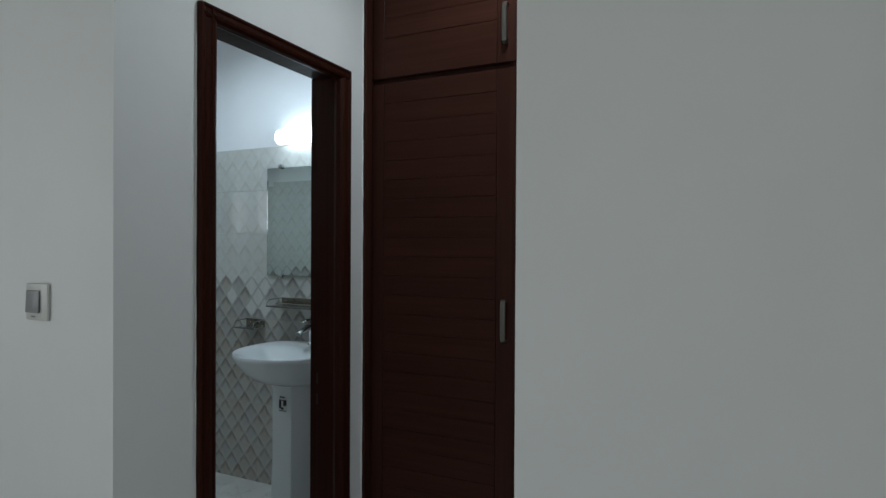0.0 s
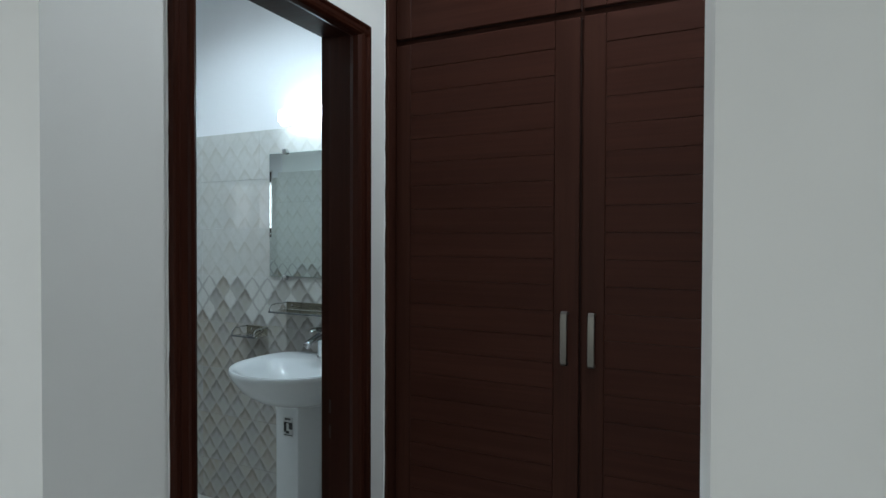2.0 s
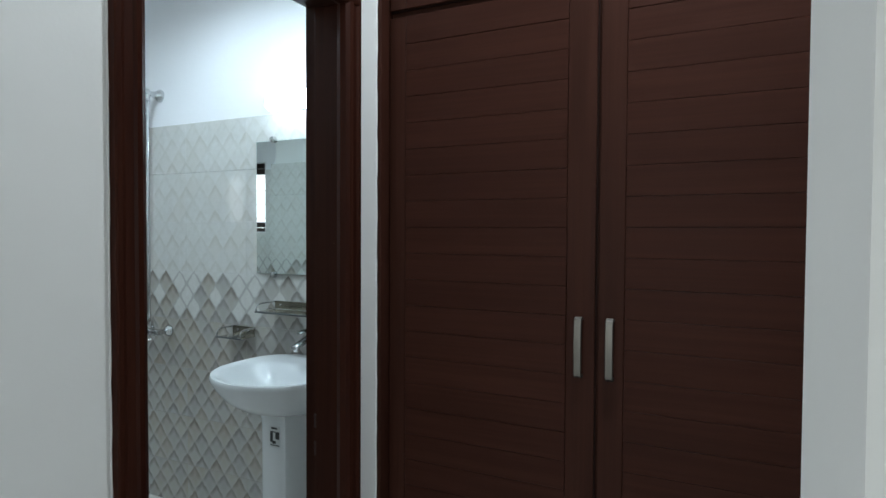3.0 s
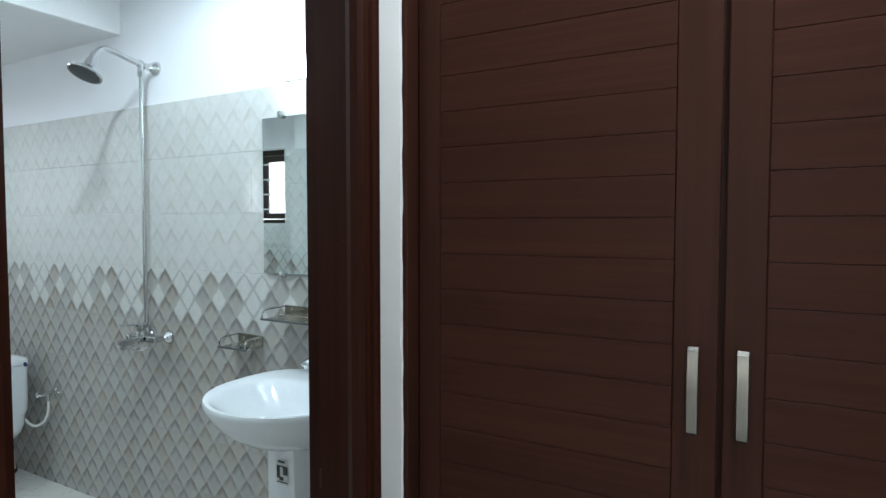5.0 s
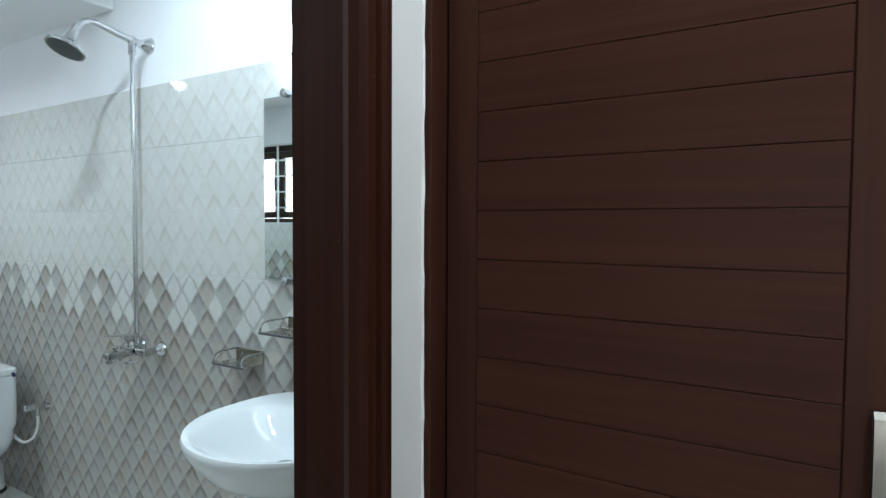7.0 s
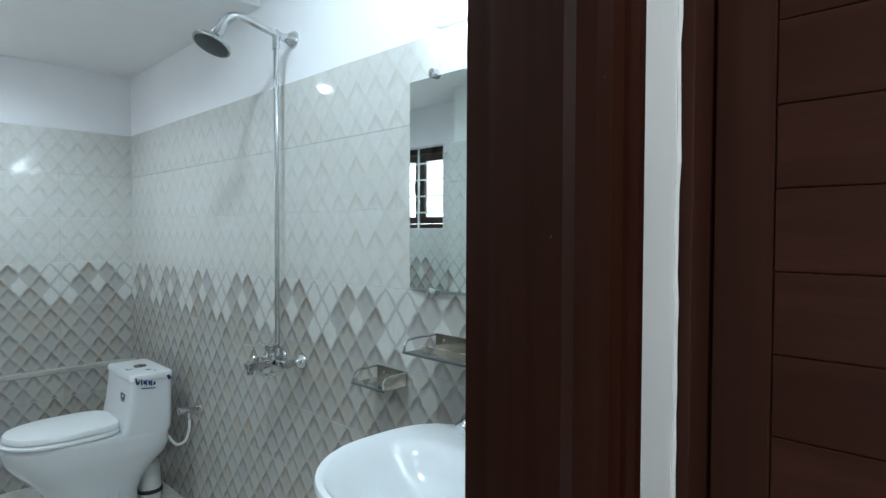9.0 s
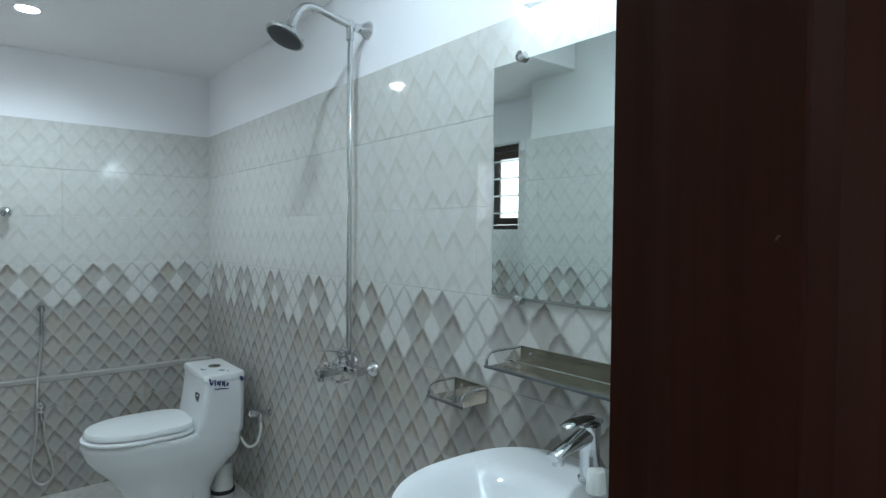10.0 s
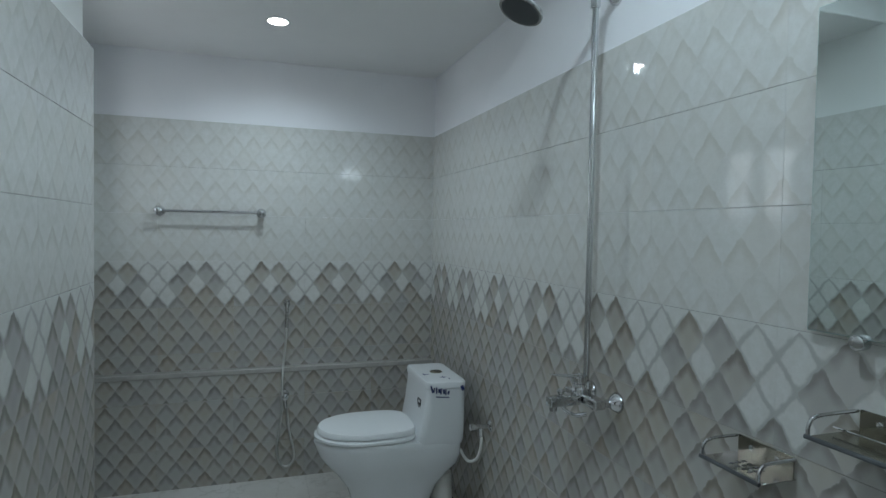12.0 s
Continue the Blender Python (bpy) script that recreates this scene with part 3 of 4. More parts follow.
def basin_tap():
    x, y = -1.345, 3.165
    th = thing("basin_mixer_tap", (x, y, 0.862), "chrome single-lever mixer tap on the basin", "tap")
    part("body", lathe(B(), (x, y, 0.8645), (0, -0.04, 1), ((0, 0.027), (0.006, 0.027), (0.010, 0.0225), (0.085, 0.0215), (0.105, 0.024), (0.122, 0.024), (0.127, 0.016))), CHROME, th)
    rings = []
    for t, w, h in ((0, 0.020, 0.022), (0.25, 0.0195, 0.019), (0.6, 0.0185, 0.014), (0.9, 0.018, 0.011), (0.97, 0.0175, 0.010), (1.0, 0.015, 0.007)):
        c = Vector((x, y - 0.005 - 0.120 * t, 0.968 - 0.020 * t - 0.008 * t * t))
        rings.append([c + Vector((w * math.cos(k * math.pi / 6), 0, h * math.sin(k * math.pi / 6))) for k in range(12)])
    spout = part("spout", skin(B(), rings), CHROME, th)
    part("aerator", lathe(B(), (x, y - 0.108, 0.936), (0, 0, -1), ((0, 0.0125), (0.012, 0.0125), (0.013, 0.010))), CHROME, spout)
    rings = []
    for t, w, h in ((0, 0.021, 0.012), (0.3, 0.020, 0.010), (0.7, 0.017, 0.007), (0.95, 0.013, 0.005), (1.0, 0.010, 0.003)):
        c = Vector((x, y + 0.016 - 0.110 * t, 0.994 + 0.034 * t - 0.032 * t * t))
        rings.append([c + Vector((w * math.cos(k * math.pi / 6), 0, h * math.sin(k * math.pi / 6))) for k in range(12)])
    part("lever", skin(B(), rings), CHROME, th)
    return th


basin_tap()
cup = thing("white_plastic_cap", (-1.300, 3.135, 0.865), "small white plastic cap beside the basin tap", "cap")
part("shell", lathe(B(), (-1.300, 3.125, 0.8650), (0, 0, 1), ((0, 0.020), (0.002, 0.021), (0.040, 0.019), (0.046, 0.016), (0.047, 0.002))), WHITE_PLASTIC, cup)


# ---- mirror, tube light ----
def wall_mirror():
    x0, x1, z0, z1 = -1.733, -0.940, 1.230, 1.848
    th = thing("wall_mirror", (-1.446, 3.238, z0), "frameless rectangular wall mirror on round chrome clips", "mirror")
    part("glass", box(B(), x0, x1, 3.236, 3.241, z0, z1), MIRROR_EDGE, th, smooth=False)
    part("reflecting_face", box(B(), x0 + 0.0012, x1 - 0.0012, 3.2355, 3.2362, z0 + 0.0012, z1 - 0.0012), MIRROR, th, "silvered face", False)
    for x in (-1.627, -1.046):
        for z in (z0 - 0.006, z1 + 0.006):
            part("clip", lathe(B(), (x, 3.2495, z), (0, -1, 0), ((0, 0.008), (0.006, 0.008), (0.007, 0.0135), (0.022, 0.0145), (0.027, 0.0135), (0.029, 0.010))), CHROME, th, "round chrome mirror clip")
    return th


wall_mirror()


def tube_light():
    th = thing("mirror_tube_light", (-1.345, 3.25, 2.0), "lit white tube lamp on the wall over the mirror", "wall lamp")
    part("base", box(B(), -1.630, -1.060, 3.235, 3.2595, 1.985, 2.050, 0.004), WHITE_METAL, th)
    part("tube", skin(B(), [[(x, 3.190 + r * 0.030 * math.cos(k * math.pi / 8), 2.012 + r * 0.042 * math.sin(k * math.pi / 8)) for k in range(16)]
                            for x, r in ((-1.618, 0.55), (-1.612, 0.85), (-1.600, 1), (-1.090, 1), (-1.078, 0.85), (-1.072, 0.55))]), TUBE_GLOW, th, "glowing white diffuser")
    for x in (-1.625, -1.065):
        part("end_cap", box(B(), x - 0.006, x + 0.006, 3.172, 3.236, 1.990, 2.034, 0.006, 2), WHITE_METAL, th)
    return th


tube_light()


def downlight(x, y, z, label):
    th = thing("recessed_downlight", (x, y, z), label, "ceiling lamp", "recessed downlights")
    part("rim", lathe(B(), (x, y, z + 0.001), (0, 0, -1), ((0, 0.052), (0.004, 0.050), (0.006, 0.044), (0.003, 0.042))), WHITE_METAL, th)
    part("lens", lathe(B(), (x, y, z - 0.003), (0, 0, -1), ((0, 0.041), (0.0025, 0.040), (0.003, 0.03))), DOWNLIGHT_GLOW, th, "glowing lens")
    return th


downlight(-3.60, 2.31, SOFFIT_Z, "round recessed downlight, lit, in the white soffit")
downlight(-1.70, 2.49, HIGH_Z, "round recessed downlight, lit, in the high bathroom ceiling")
# fixture added to go with the passage fill lamp, out of view
downlight(0.10, 2.28, ROOM_Z, "unseen round downlight, lit, added over the wardrobe passage")


# ---- shelves ----
def wire_shelf(name, x0, x1, z, depth, back_h, label, holes, middle_bar, tray_metal):
    th = thing(name, ((x0 + x1) / 2, MIRROR_Y, z), label, "shelf")
    y1, y0 = MIRROR_Y, MIRROR_Y - depth
    part("back_plate", box(B(), x0 + 0.008, x1 - 0.008, y1 - 0.004, y1 - 0.0005, z - 0.002, z + back_h, 0.001), STEEL, th)
    tray = part("tray", box(B(), x0, x1, y0 + 0.004, y1 - 0.004, z - 0.002, z, 0.0006), tray_metal, th)
    part("front_lip", pipe(B(), ((x0, y0 + 0.002, z), (x1, y0 + 0.002, z)), 0.0045, 8, 0), NOZZLE, th, "dark front edge")
    for x in (x0 + 0.004, x1 - 0.004):
        part("side_rail", pipe(B(), ((x, y1 - 0.003, z + back_h - 0.004), (x, y0 + depth * 0.45, z + back_h - 0.004), (x, y0 + 0.018, z + back_h - 0.007),
                                     (x, y0 + 0.005, z + back_h - 0.020), (x, y0 + 0.003, z)), 0.0036, 8), CHROME, th, "bent chrome side rail")
    if middle_bar:
        part("front_rail", pipe(B(), ((x0, y0 + depth * 0.55, z + 0.010), (x1, y0 + depth * 0.55, z + 0.010)), 0.002, 6, 0), CHROME, th)
    for x in (x0 + 0.045, x1 - 0.045):
        part("screw_cap", lathe(B(), (x, y1 - 0.004, z + back_h * 0.55), (0, -1, 0), ((0, 0.006), (0.002, 0.006), (0.0035, 0.003))), CHROME, th)
    for i in range(holes):
        for j in range(3):
            x = (x0 + x1) / 2 + (i - (holes - 1) / 2) * 0.016
            part("drain_slot", box(B(), x - 0.003, x + 0.003, y0 + depth * (0.3 + 0.16 * j), y0 + depth * (0.3 + 0.16 * j) + 0.010, z, z + 0.0008), NOZZLE, tray, smooth=False)
    return th


wire_shelf("mirror_shelf", -1.640, -1.130, 1.063, 0.125, 0.040, "stainless steel shelf with bent rails under the mirror", 0, True, STEEL)
wire_shelf("soap_dish_rack", -1.908, -1.752, 0.925, 0.102, 0.042, "small stainless steel soap rack on the tiles", 4, False, POLISHED)


# ---- shower ----
def shower():
    x, y = -2.425, 3.185
    th = thing("shower_set", (x, MIRROR_Y, 0.9), "chrome shower column with bell head on the tiled wall", "shower")
    part("riser", pipe(B(), ((x, y, 0.955), (x, y, 2.125)), 0.0095, 14, 0), CHROME, th)
    part("riser_nut", lathe(B(), (x, y, 2.085), (0, 0, 1), ((0, 0.012), (0.002, 0.0145), (0.028, 0.0145), (0.032, 0.012)), 6), CHROME, th)
    part("tee", lathe(B(), (x, y, 2.112), (0, 0, 1), ((0, 0.013), (0.02, 0.014), (0.04, 0.014), (0.046, 0.008))), CHROME, th)
    part("wall_flange", lathe(B(), (x, MIRROR_Y + 0.010, 2.137), (0, -1, 0), ((0, 0.034), (0.004, 0.034), (0.018, 0.026), (0.032, 0.018), (0.050, 0.015), (0.062, 0.015))), CHROME, th)
    part("arm", pipe(B(), ((x, y + 0.02, 2.137), (x, y - 0.05, 2.150), (x, y - 0.12, 2.166), (x, y - 0.165, 2.168), (x, y - 0.192, 2.152), (x, y - 0.205, 2.130)), lambda t: 0.0135 - 0.003 * t, 14), CHROME, th)
    part("swivel_nut", lathe(B(), (x, y - 0.203, 2.138), (0, -0.42, -0.9), ((0, 0.012), (0.002, 0.0155), (0.018, 0.0155), (0.020, 0.012)), 10), CHROME, th)
    head = part("head", lathe(B(), (x, y - 0.210, 2.125), (0, -0.42, -0.9), ((0, 0.014), (0.020, 0.018), (0.045, 0.023), (0.062, 0.034), (0.074, 0.056), (0.080, 0.066), (0.088, 0.068), (0.092, 0.066))), CHROME, th, "bell-shaped chrome shower head")
    part("spray_face", lathe(B(), (x, y - 0.2487, 2.042), (0, -0.42, -0.9), ((0, 0.060), (0.0025, 0.058), (0.004, 0.040))), NOZZLE, head, "dark spray face")
    return th


shower()


def bath_mixer():
    x, y, z = -2.425, 3.185, 0.905
    th = thing("shower_mixer", (x, MIRROR_Y, z), "chrome wall mixer with lever below the shower pipe", "tap")
    for dx in (-0.072, 0.072):
        part("wall_flange", lathe(B(), (x + dx, MIRROR_Y - 0.0005, z), (0, -1, 0), ((0, 0.031), (0.003, 0.031), (0.012, 0.027), (0.024, 0.018), (0.030, 0.013), (0.058, 0.012), (0.064, 0.016))), CHROME, th)
    body = box(B(), x - 0.088, x + 0.088, y - 0.030, y + 0.020, z - 0.021, z + 0.021, 0.008, 3)
    for v in body.verts:
        if abs(v.co.x - x) > 0.055:
            v.co.z = z + (v.co.z - z) * 0.72
            v.co.y = y - 0.005 + (v.co.y - y + 0.005) * 0.8
    part("body", body, CHROME, th)
    part("cartridge", lathe(B(), (x - 0.005, y - 0.016, z + 0.012), (0, -0.15, 1), ((0, 0.026), (0.020, 0.026), (0.024, 0.022), (0.034, 0.022), (0.038, 0.026), (0.056, 0.026), (0.060, 0.018))), CHROME, th)
    part("lever", skin(B(), [[(x - 0.005 - 0.012 * t + w * math.cos(k * math.pi / 5), y - 0.028 - 0.088 * t, z + 0.066 + 0.008 * t + h * math.sin(k * math.pi / 5)) for k in range(10)]
                             for t, w, h in ((0, 0.020, 0.006), (0.35, 0.015, 0.005), (0.8, 0.010, 0.0035), (1, 0.007, 0.002))]), CHROME, th)
    spout = box(B(), x - 0.022, x + 0.022, y - 0.130, y - 0.029, z - 0.016, z + 0.014, 0.006, 2)
    for v in spout.verts:
        t = (y - 0.029 - v.co.y) / 0.101
        v.co.x = x + (v.co.x - x) * (1 - 0.25 * t)
        v.co.z -= 0.003 * t
    part("spout", spout, CHROME, th)
    part("aerator", lathe(B(), (x, y - 0.112, z - 0.018), (0, 0, -1), ((0, 0.0115), (0.014, 0.0115), (0.016, 0.009))), CHROME, th)
    part("diverter_knob", lathe(B(), (x, y - 0.088, z + 0.002), (0, 0, 1), ((0, 0.005), (0.014, 0.005), (0.018, 0.011), (0.026, 0.012), (0.031, 0.007))), CHROME, th)
    part("riser_union", lathe(B(), (x + 0.004, y, z + 0.012), (0, 0, 1), ((0, 0.015), (0.018, 0.015), (0.020, 0.019), (0.040, 0.018), (0.044, 0.012))), CHROME, th)
    part("hose_outlet", pipe(B(), ((x - 0.045, y - 0.012, z - 0.018), (x - 0.045, y - 0.050, z - 0.040), (x + 0.03, y - 0.058, z - 0.040), (x + 0.055, y - 0.030, z - 0.032)), 0.0065, 10), CHROME, th)
    return th


bath_mixer()


# ---- toilet ----
WC_X = -3.615


def egg(hw, y0, y1, z, square=2.4, k=44):
    cy, hl = (y0 + y1) / 2, (y1 - y0) / 2
    ring = []
    for i in range(k):
        t = 2 * math.pi * i / k
        c, s = math.cos(t), math.sin(t)
        e = 2 / (square if s > 0 else 2.05)
        ring.append((WC_X + hw * abs(c) ** e * (1 if c > 0 else -1), cy + hl * abs(s) ** e * (1 if s > 0 else -1), z))
    return ring


def round_rect(hw, y0, y1, z, r=0.04, k=6):
    ring = []
    for cx, cy, a0 in ((WC_X + hw - r, y1 - r, 0), (WC_X - hw + r, y1 - r, 90), (WC_X - hw + r, y0 + r, 180), (WC_X + hw - r, y0 + r, 270)):
        for i in range(k):
            a = radians(a0 + 90 * i / (k - 1))
            ring.append((cx + r * math.cos(a), cy + r * math.sin(a), z))
    return ring


def toilet():
    th = thing("toilet", (WC_X, 2.86, 0), "white one-piece toilet with closed lid and blue stickers", "toilet")
    rings = [egg(*v) for v in ((0.122, 2.668, 3.055, 0.0, 3), (0.122, 2.668, 3.055, 0.015, 3), (0.116, 2.676, 3.050, 0.03, 3), (0.115, 2.668, 3.052, 0.11, 3), (0.124, 2.645, 3.075, 0.18, 4),
                               (0.148, 2.595, 3.120, 0.25, 6), (0.172, 2.546, 3.155, 0.30, 8), (0.184, 2.512, 3.166, 0.345, 9), (0.188, 2.492, 3.168, 0.395, 9), (0.189, 2.486, 3.168, 0.415, 9), (0.183, 2.494, 3.160, 0.428, 8), (0.10, 2.60, 3.05, 0.429, 4))]
    body = part("body", skin(B(), rings), CERAMIC, th)
    part("side_panel", skin(B(), [[(WC_X + 0.1150 + dx, y, z) for y, z in ((2.885 - i, 0.020 + i), (2.945 + i, 0.020 + i), (2.945 + i, 0.135 - i), (2.885 - i, 0.135 - i))] for dx, i in ((0.0, 0.0), (0.006, -0.006))]), CERAMIC, body)
    part("bolt_cap", lathe(B(), (WC_X + 0.114, 2.925, 0.026), (1, 0, 0), ((0, 0.009), (0.008, 0.008), (0.011, 0.004))), STEEL, body, "rusty fixing bolt")
    tank_rings = [round_rect(*v) for v in ((0.186, 2.945, 3.166, 0.405, 0.035), (0.1915, 2.940, 3.171, 0.425, 0.035), (0.193, 2.950, 3.172, 0.46, 0.034),
                                           (0.195, 2.968, 3.172, 0.55, 0.032), (0.196, 2.980, 3.170, 0.64, 0.030), (0.196, 2.982, 3.170, 0.668, 0.030), (0.193, 2.985, 3.167, 0.671, 0.028))]
    tank = part("tank", skin(B(), tank_rings), CERAMIC, th)
    lid_rings = [round_rect(*v) for v in ((0.195, 2.980, 3.171, 0.6725, 0.03), (0.199, 2.976, 3.174, 0.676, 0.033), (0.199, 2.976, 3.174, 0.696, 0.033), (0.194, 2.981, 3.169, 0.704, 0.03), (0.176, 2.998, 3.152, 0.706, 0.02))]
    lid = part("tank_lid", skin(B(), lid_rings), CERAMIC, tank)
    part("flush_button", lathe(B(), (WC_X, 3.080, 0.7055), (0, 0, 1), ((0, 0.031), (0.003, 0.031), (0.005, 0.028), (0.0045, 0.0))), STEEL, tank, "round steel flush button")
    part("seat_ring", skin(B(), [egg(*v) for v in ((0.178, 2.498, 2.955, 0.430, 4), (0.185, 2.488, 2.960, 0.436, 4), (0.185, 2.488, 2.960, 0.446, 4), (0.178, 2.498, 2.955, 0.451, 4))]), SEAT_PLASTIC, th)
    part("seat_lid", skin(B(), [egg(*v) for v in ((0.168, 2.512, 2.950, 0.4525, 4), (0.178, 2.500, 2.957, 0.457, 4), (0.178, 2.500, 2.957, 0.470, 4), (0.172, 2.508, 2.950, 0.481, 4), (0.120, 2.575, 2.900, 0.487, 3), (0.04, 2.68, 2.80, 0.489))]), SEAT_PLASTIC, th)
    for dx in (-0.07, 0.07):
        part("hinge", rod(B(), (WC_X + dx - 0.02, 2.966, 0.452), (WC_X + dx + 0.02, 2.966, 0.452), 0.010), SEAT_PLASTIC, th)

    # printed stickers: plain bars and rings, no lettering
    def ink(parent, x, y0, y1, z0, z1, tilt=0.0, mat=NAVY_INK):
        b = box(B(), -0.0045, 0.0006, (y0 - y1) / 2, (y1 - y0) / 2, (z0 - z1) / 2, (z1 - z0) / 2)
        b.transform(pose(x, (y0 + y1) / 2, (z0 + z1) / 2, tilt, 0, 0))
        part("sticker_mark", b, mat, parent, smooth=False)

    xs = WC_X + 0.1995
    # a row of uneven blue strokes with a thin underline, and a swash before it
    for k, (h, w, tilt) in enumerate(((0.034, 0.007, 14), (0.022, 0.005, -6), (0.030, 0.006, 4), (0.018, 0.010, 0), (0.028, 0.005, -8), (0.020, 0.009, 6), (0.026, 0.005, 0), (0.016, 0.008, -10))):
        y = 2.996 + 0.0115 * k
        ink(tank, xs, y, y + w, 0.676 - h / 2 - 0.003 * k, 0.676 + h / 2 - 0.003 * k, tilt)
    ink(tank, xs, 3.020, 3.085, 0.634, 0.638, -6)
    ink(tank, xs, 3.142, 3.156, 0.662, 0.686, 25)
    for x0, x1, z0, z1 in ((0.06, 0.11, 0.600, 0.604), (0.06, 0.064, 0.545, 0.600), (0.106, 0.11, 0.545, 0.600), (0.075, 0.095, 0.560, 0.585)):
        part("sticker_mark", box(B(), WC_X + x0, WC_X + x1, 2.9695, 2.9755, z0, z1), BLACK_INK, tank, smooth=False)
    for x0, x1, y0, y1 in ((0.02, 0.055, 3.004, 3.011), (0.04, 0.047, 3.002, 3.028), (0.09, 0.125, 3.080, 3.086), (0.105, 0.111, 3.068, 3.098), (0.13, 0.15, 3.100, 3.105)):
        part("sticker_mark", box(B(), WC_X + x0, WC_X + x1, y0, y1, 0.7055, 0.7072), NAVY_INK, lid, smooth=False)
    part("waste_pipe", lathe(B(), (WC_X, 3.120, 0.0005), (0, 0, 1), ((0, 0.055), (0.03, 0.055), (0.10, 0.052), (0.16, 0.050), (0.20, 0.045))), WHITE_PLASTIC, th, "white plastic waste pipe")
    part("pipe_seal", lathe(B(), (WC_X, 3.120, 0.0005), (0, 0, 1), ((0.045, 0.055), (0.048, 0.061), (0.060, 0.062), (0.066, 0.055))), BLACK_RUBBER, th, "black rubber seal")
    return th


toilet()


def angle_valve():
    x, z = -3.31, 0.520
    th = thing("angle_valve", (x, MIRROR_Y, z), "chrome angle valve with white hose beside the toilet", "valve")
    part("flange", lathe(B(), (x, MIRROR_Y - 0.0005, z), (0, -1, 0), ((0, 0.027), (0.003, 0.027), (0.009, 0.018), (0.012, 0.010))), CHROME, th)
    part("body", rod(B(), (x, MIRROR_Y - 0.010, z), (x, MIRROR_Y - 0.072, z), 0.0105), CHROME, th)
    part("handle", lathe(B(), (x, MIRROR_Y - 0.070, z), (0, -1, 0), ((0, 0.012), (0.003, 0.017), (0.028, 0.015), (0.032, 0.008)), 8), CHROME, th)
    part("outlet", rod(B(), (x, MIRROR_Y - 0.045, z), (x, MIRROR_Y - 0.045, z - 0.045), 0.009), CHROME, th)
    part("hose", pipe(B(), ((x, MIRROR_Y - 0.045, z - 0.04), (x - 0.005, MIRROR_Y - 0.045, z - 0.10), (x - 0.03, MIRROR_Y - 0.055, z - 0.16), (x - 0.075, MIRROR_Y - 0.075, z - 0.185),
                            (x - 0.12, MIRROR_Y - 0.085, z - 0.175), (x - 0.16, MIRROR_Y - 0.085, z - 0.16)), 0.0068, 10), WHITE_PLASTIC, th, "white braided hose")
    return th


angle_valve()


# ---- back wall fittings ----
def towel_bar():
    x = BACK_X
    th = thing("towel_bar", (x, 2.0, 1.488), "slim chrome towel bar on the back wall", "towel rail")
    part("bar", rod(B(), (x + 0.062, 1.745, 1.488), (x + 0.062, 2.250, 1.488), 0.0075), CHROME, th)
    for y in (1.742, 2.253):
        part("post", lathe(B(), (x + 0.0005, y, 1.488), (1, 0, 0), ((0, 0.026), (0.004, 0.026), (0.010, 0.014), (0.045, 0.011), (0.052, 0.020), (0.066, 0.023), (0.078, 0.018), (0.082, 0.006))), CHROME, th)
    return th


towel_bar()


def bidet_spray():
    y = 2.394
    th = thing("bidet_spray", (BACK_X, y, 0.46), "chrome hand spray with hose on a wall holder", "hand spray")
    xf = -4.218
    part("wall_hook", lathe(B(), (BACK_X, y, 0.985), (1, 0, 0), ((0, 0.017), (0.004, 0.017), (0.010, 0.009), (0.040, 0.009), (0.050, 0.016), (0.062, 0.016))), CHROME, th)
    part("spray_head", lathe(B(), (BACK_X + 0.062, y, 1.012), (0, -0.02, -1), ((0, 0.007), (0.004, 0.014), (0.022, 0.015), (0.034, 0.009), (0.080, 0.008), (0.150, 0.0095), (0.162, 0.0075))), CHROME, th)
    part("hose", pipe(B(), ((BACK_X + 0.062, y - 0.003, 0.860), (BACK_X + 0.064, y - 0.006, 0.78), (BACK_X + 0.076, y - 0.018, 0.66), (BACK_X + 0.104, y - 0.026, 0.56), (BACK_X + 0.108, y - 0.028, 0.40),
                            (BACK_X + 0.080, y - 0.040, 0.28), (BACK_X + 0.070, y - 0.052, 0.17), (BACK_X + 0.072, y - 0.032, 0.095), (BACK_X + 0.074, y + 0.004, 0.075), (BACK_X + 0.074, y + 0.038, 0.110),
                            (BACK_X + 0.076, y + 0.036, 0.185), (BACK_X + 0.080, y + 0.012, 0.29), (BACK_X + 0.088, y, 0.42)), 0.0062, 10), HOSE, th, "flexible steel hose")
    valve = part("valve", lathe(B(), (xf - 0.0005, y - 0.010, 0.478), (1, 0, 0), ((0, 0.024), (0.003, 0.024), (0.010, 0.013), (0.050, 0.013), (0.053, 0.018), (0.072, 0.017), (0.076, 0.009))), CHROME, th)
    part("outlet", rod(B(), (xf + 0.035, y - 0.010, 0.478), (xf + 0.035, y - 0.004, 0.412), 0.009), CHROME, valve)
    part("lever", box(B(), xf + 0.020, xf + 0.050, y - 0.016, y - 0.004, 0.489, 0.515, 0.003), CHROME, valve)
    return th


bidet_spray()


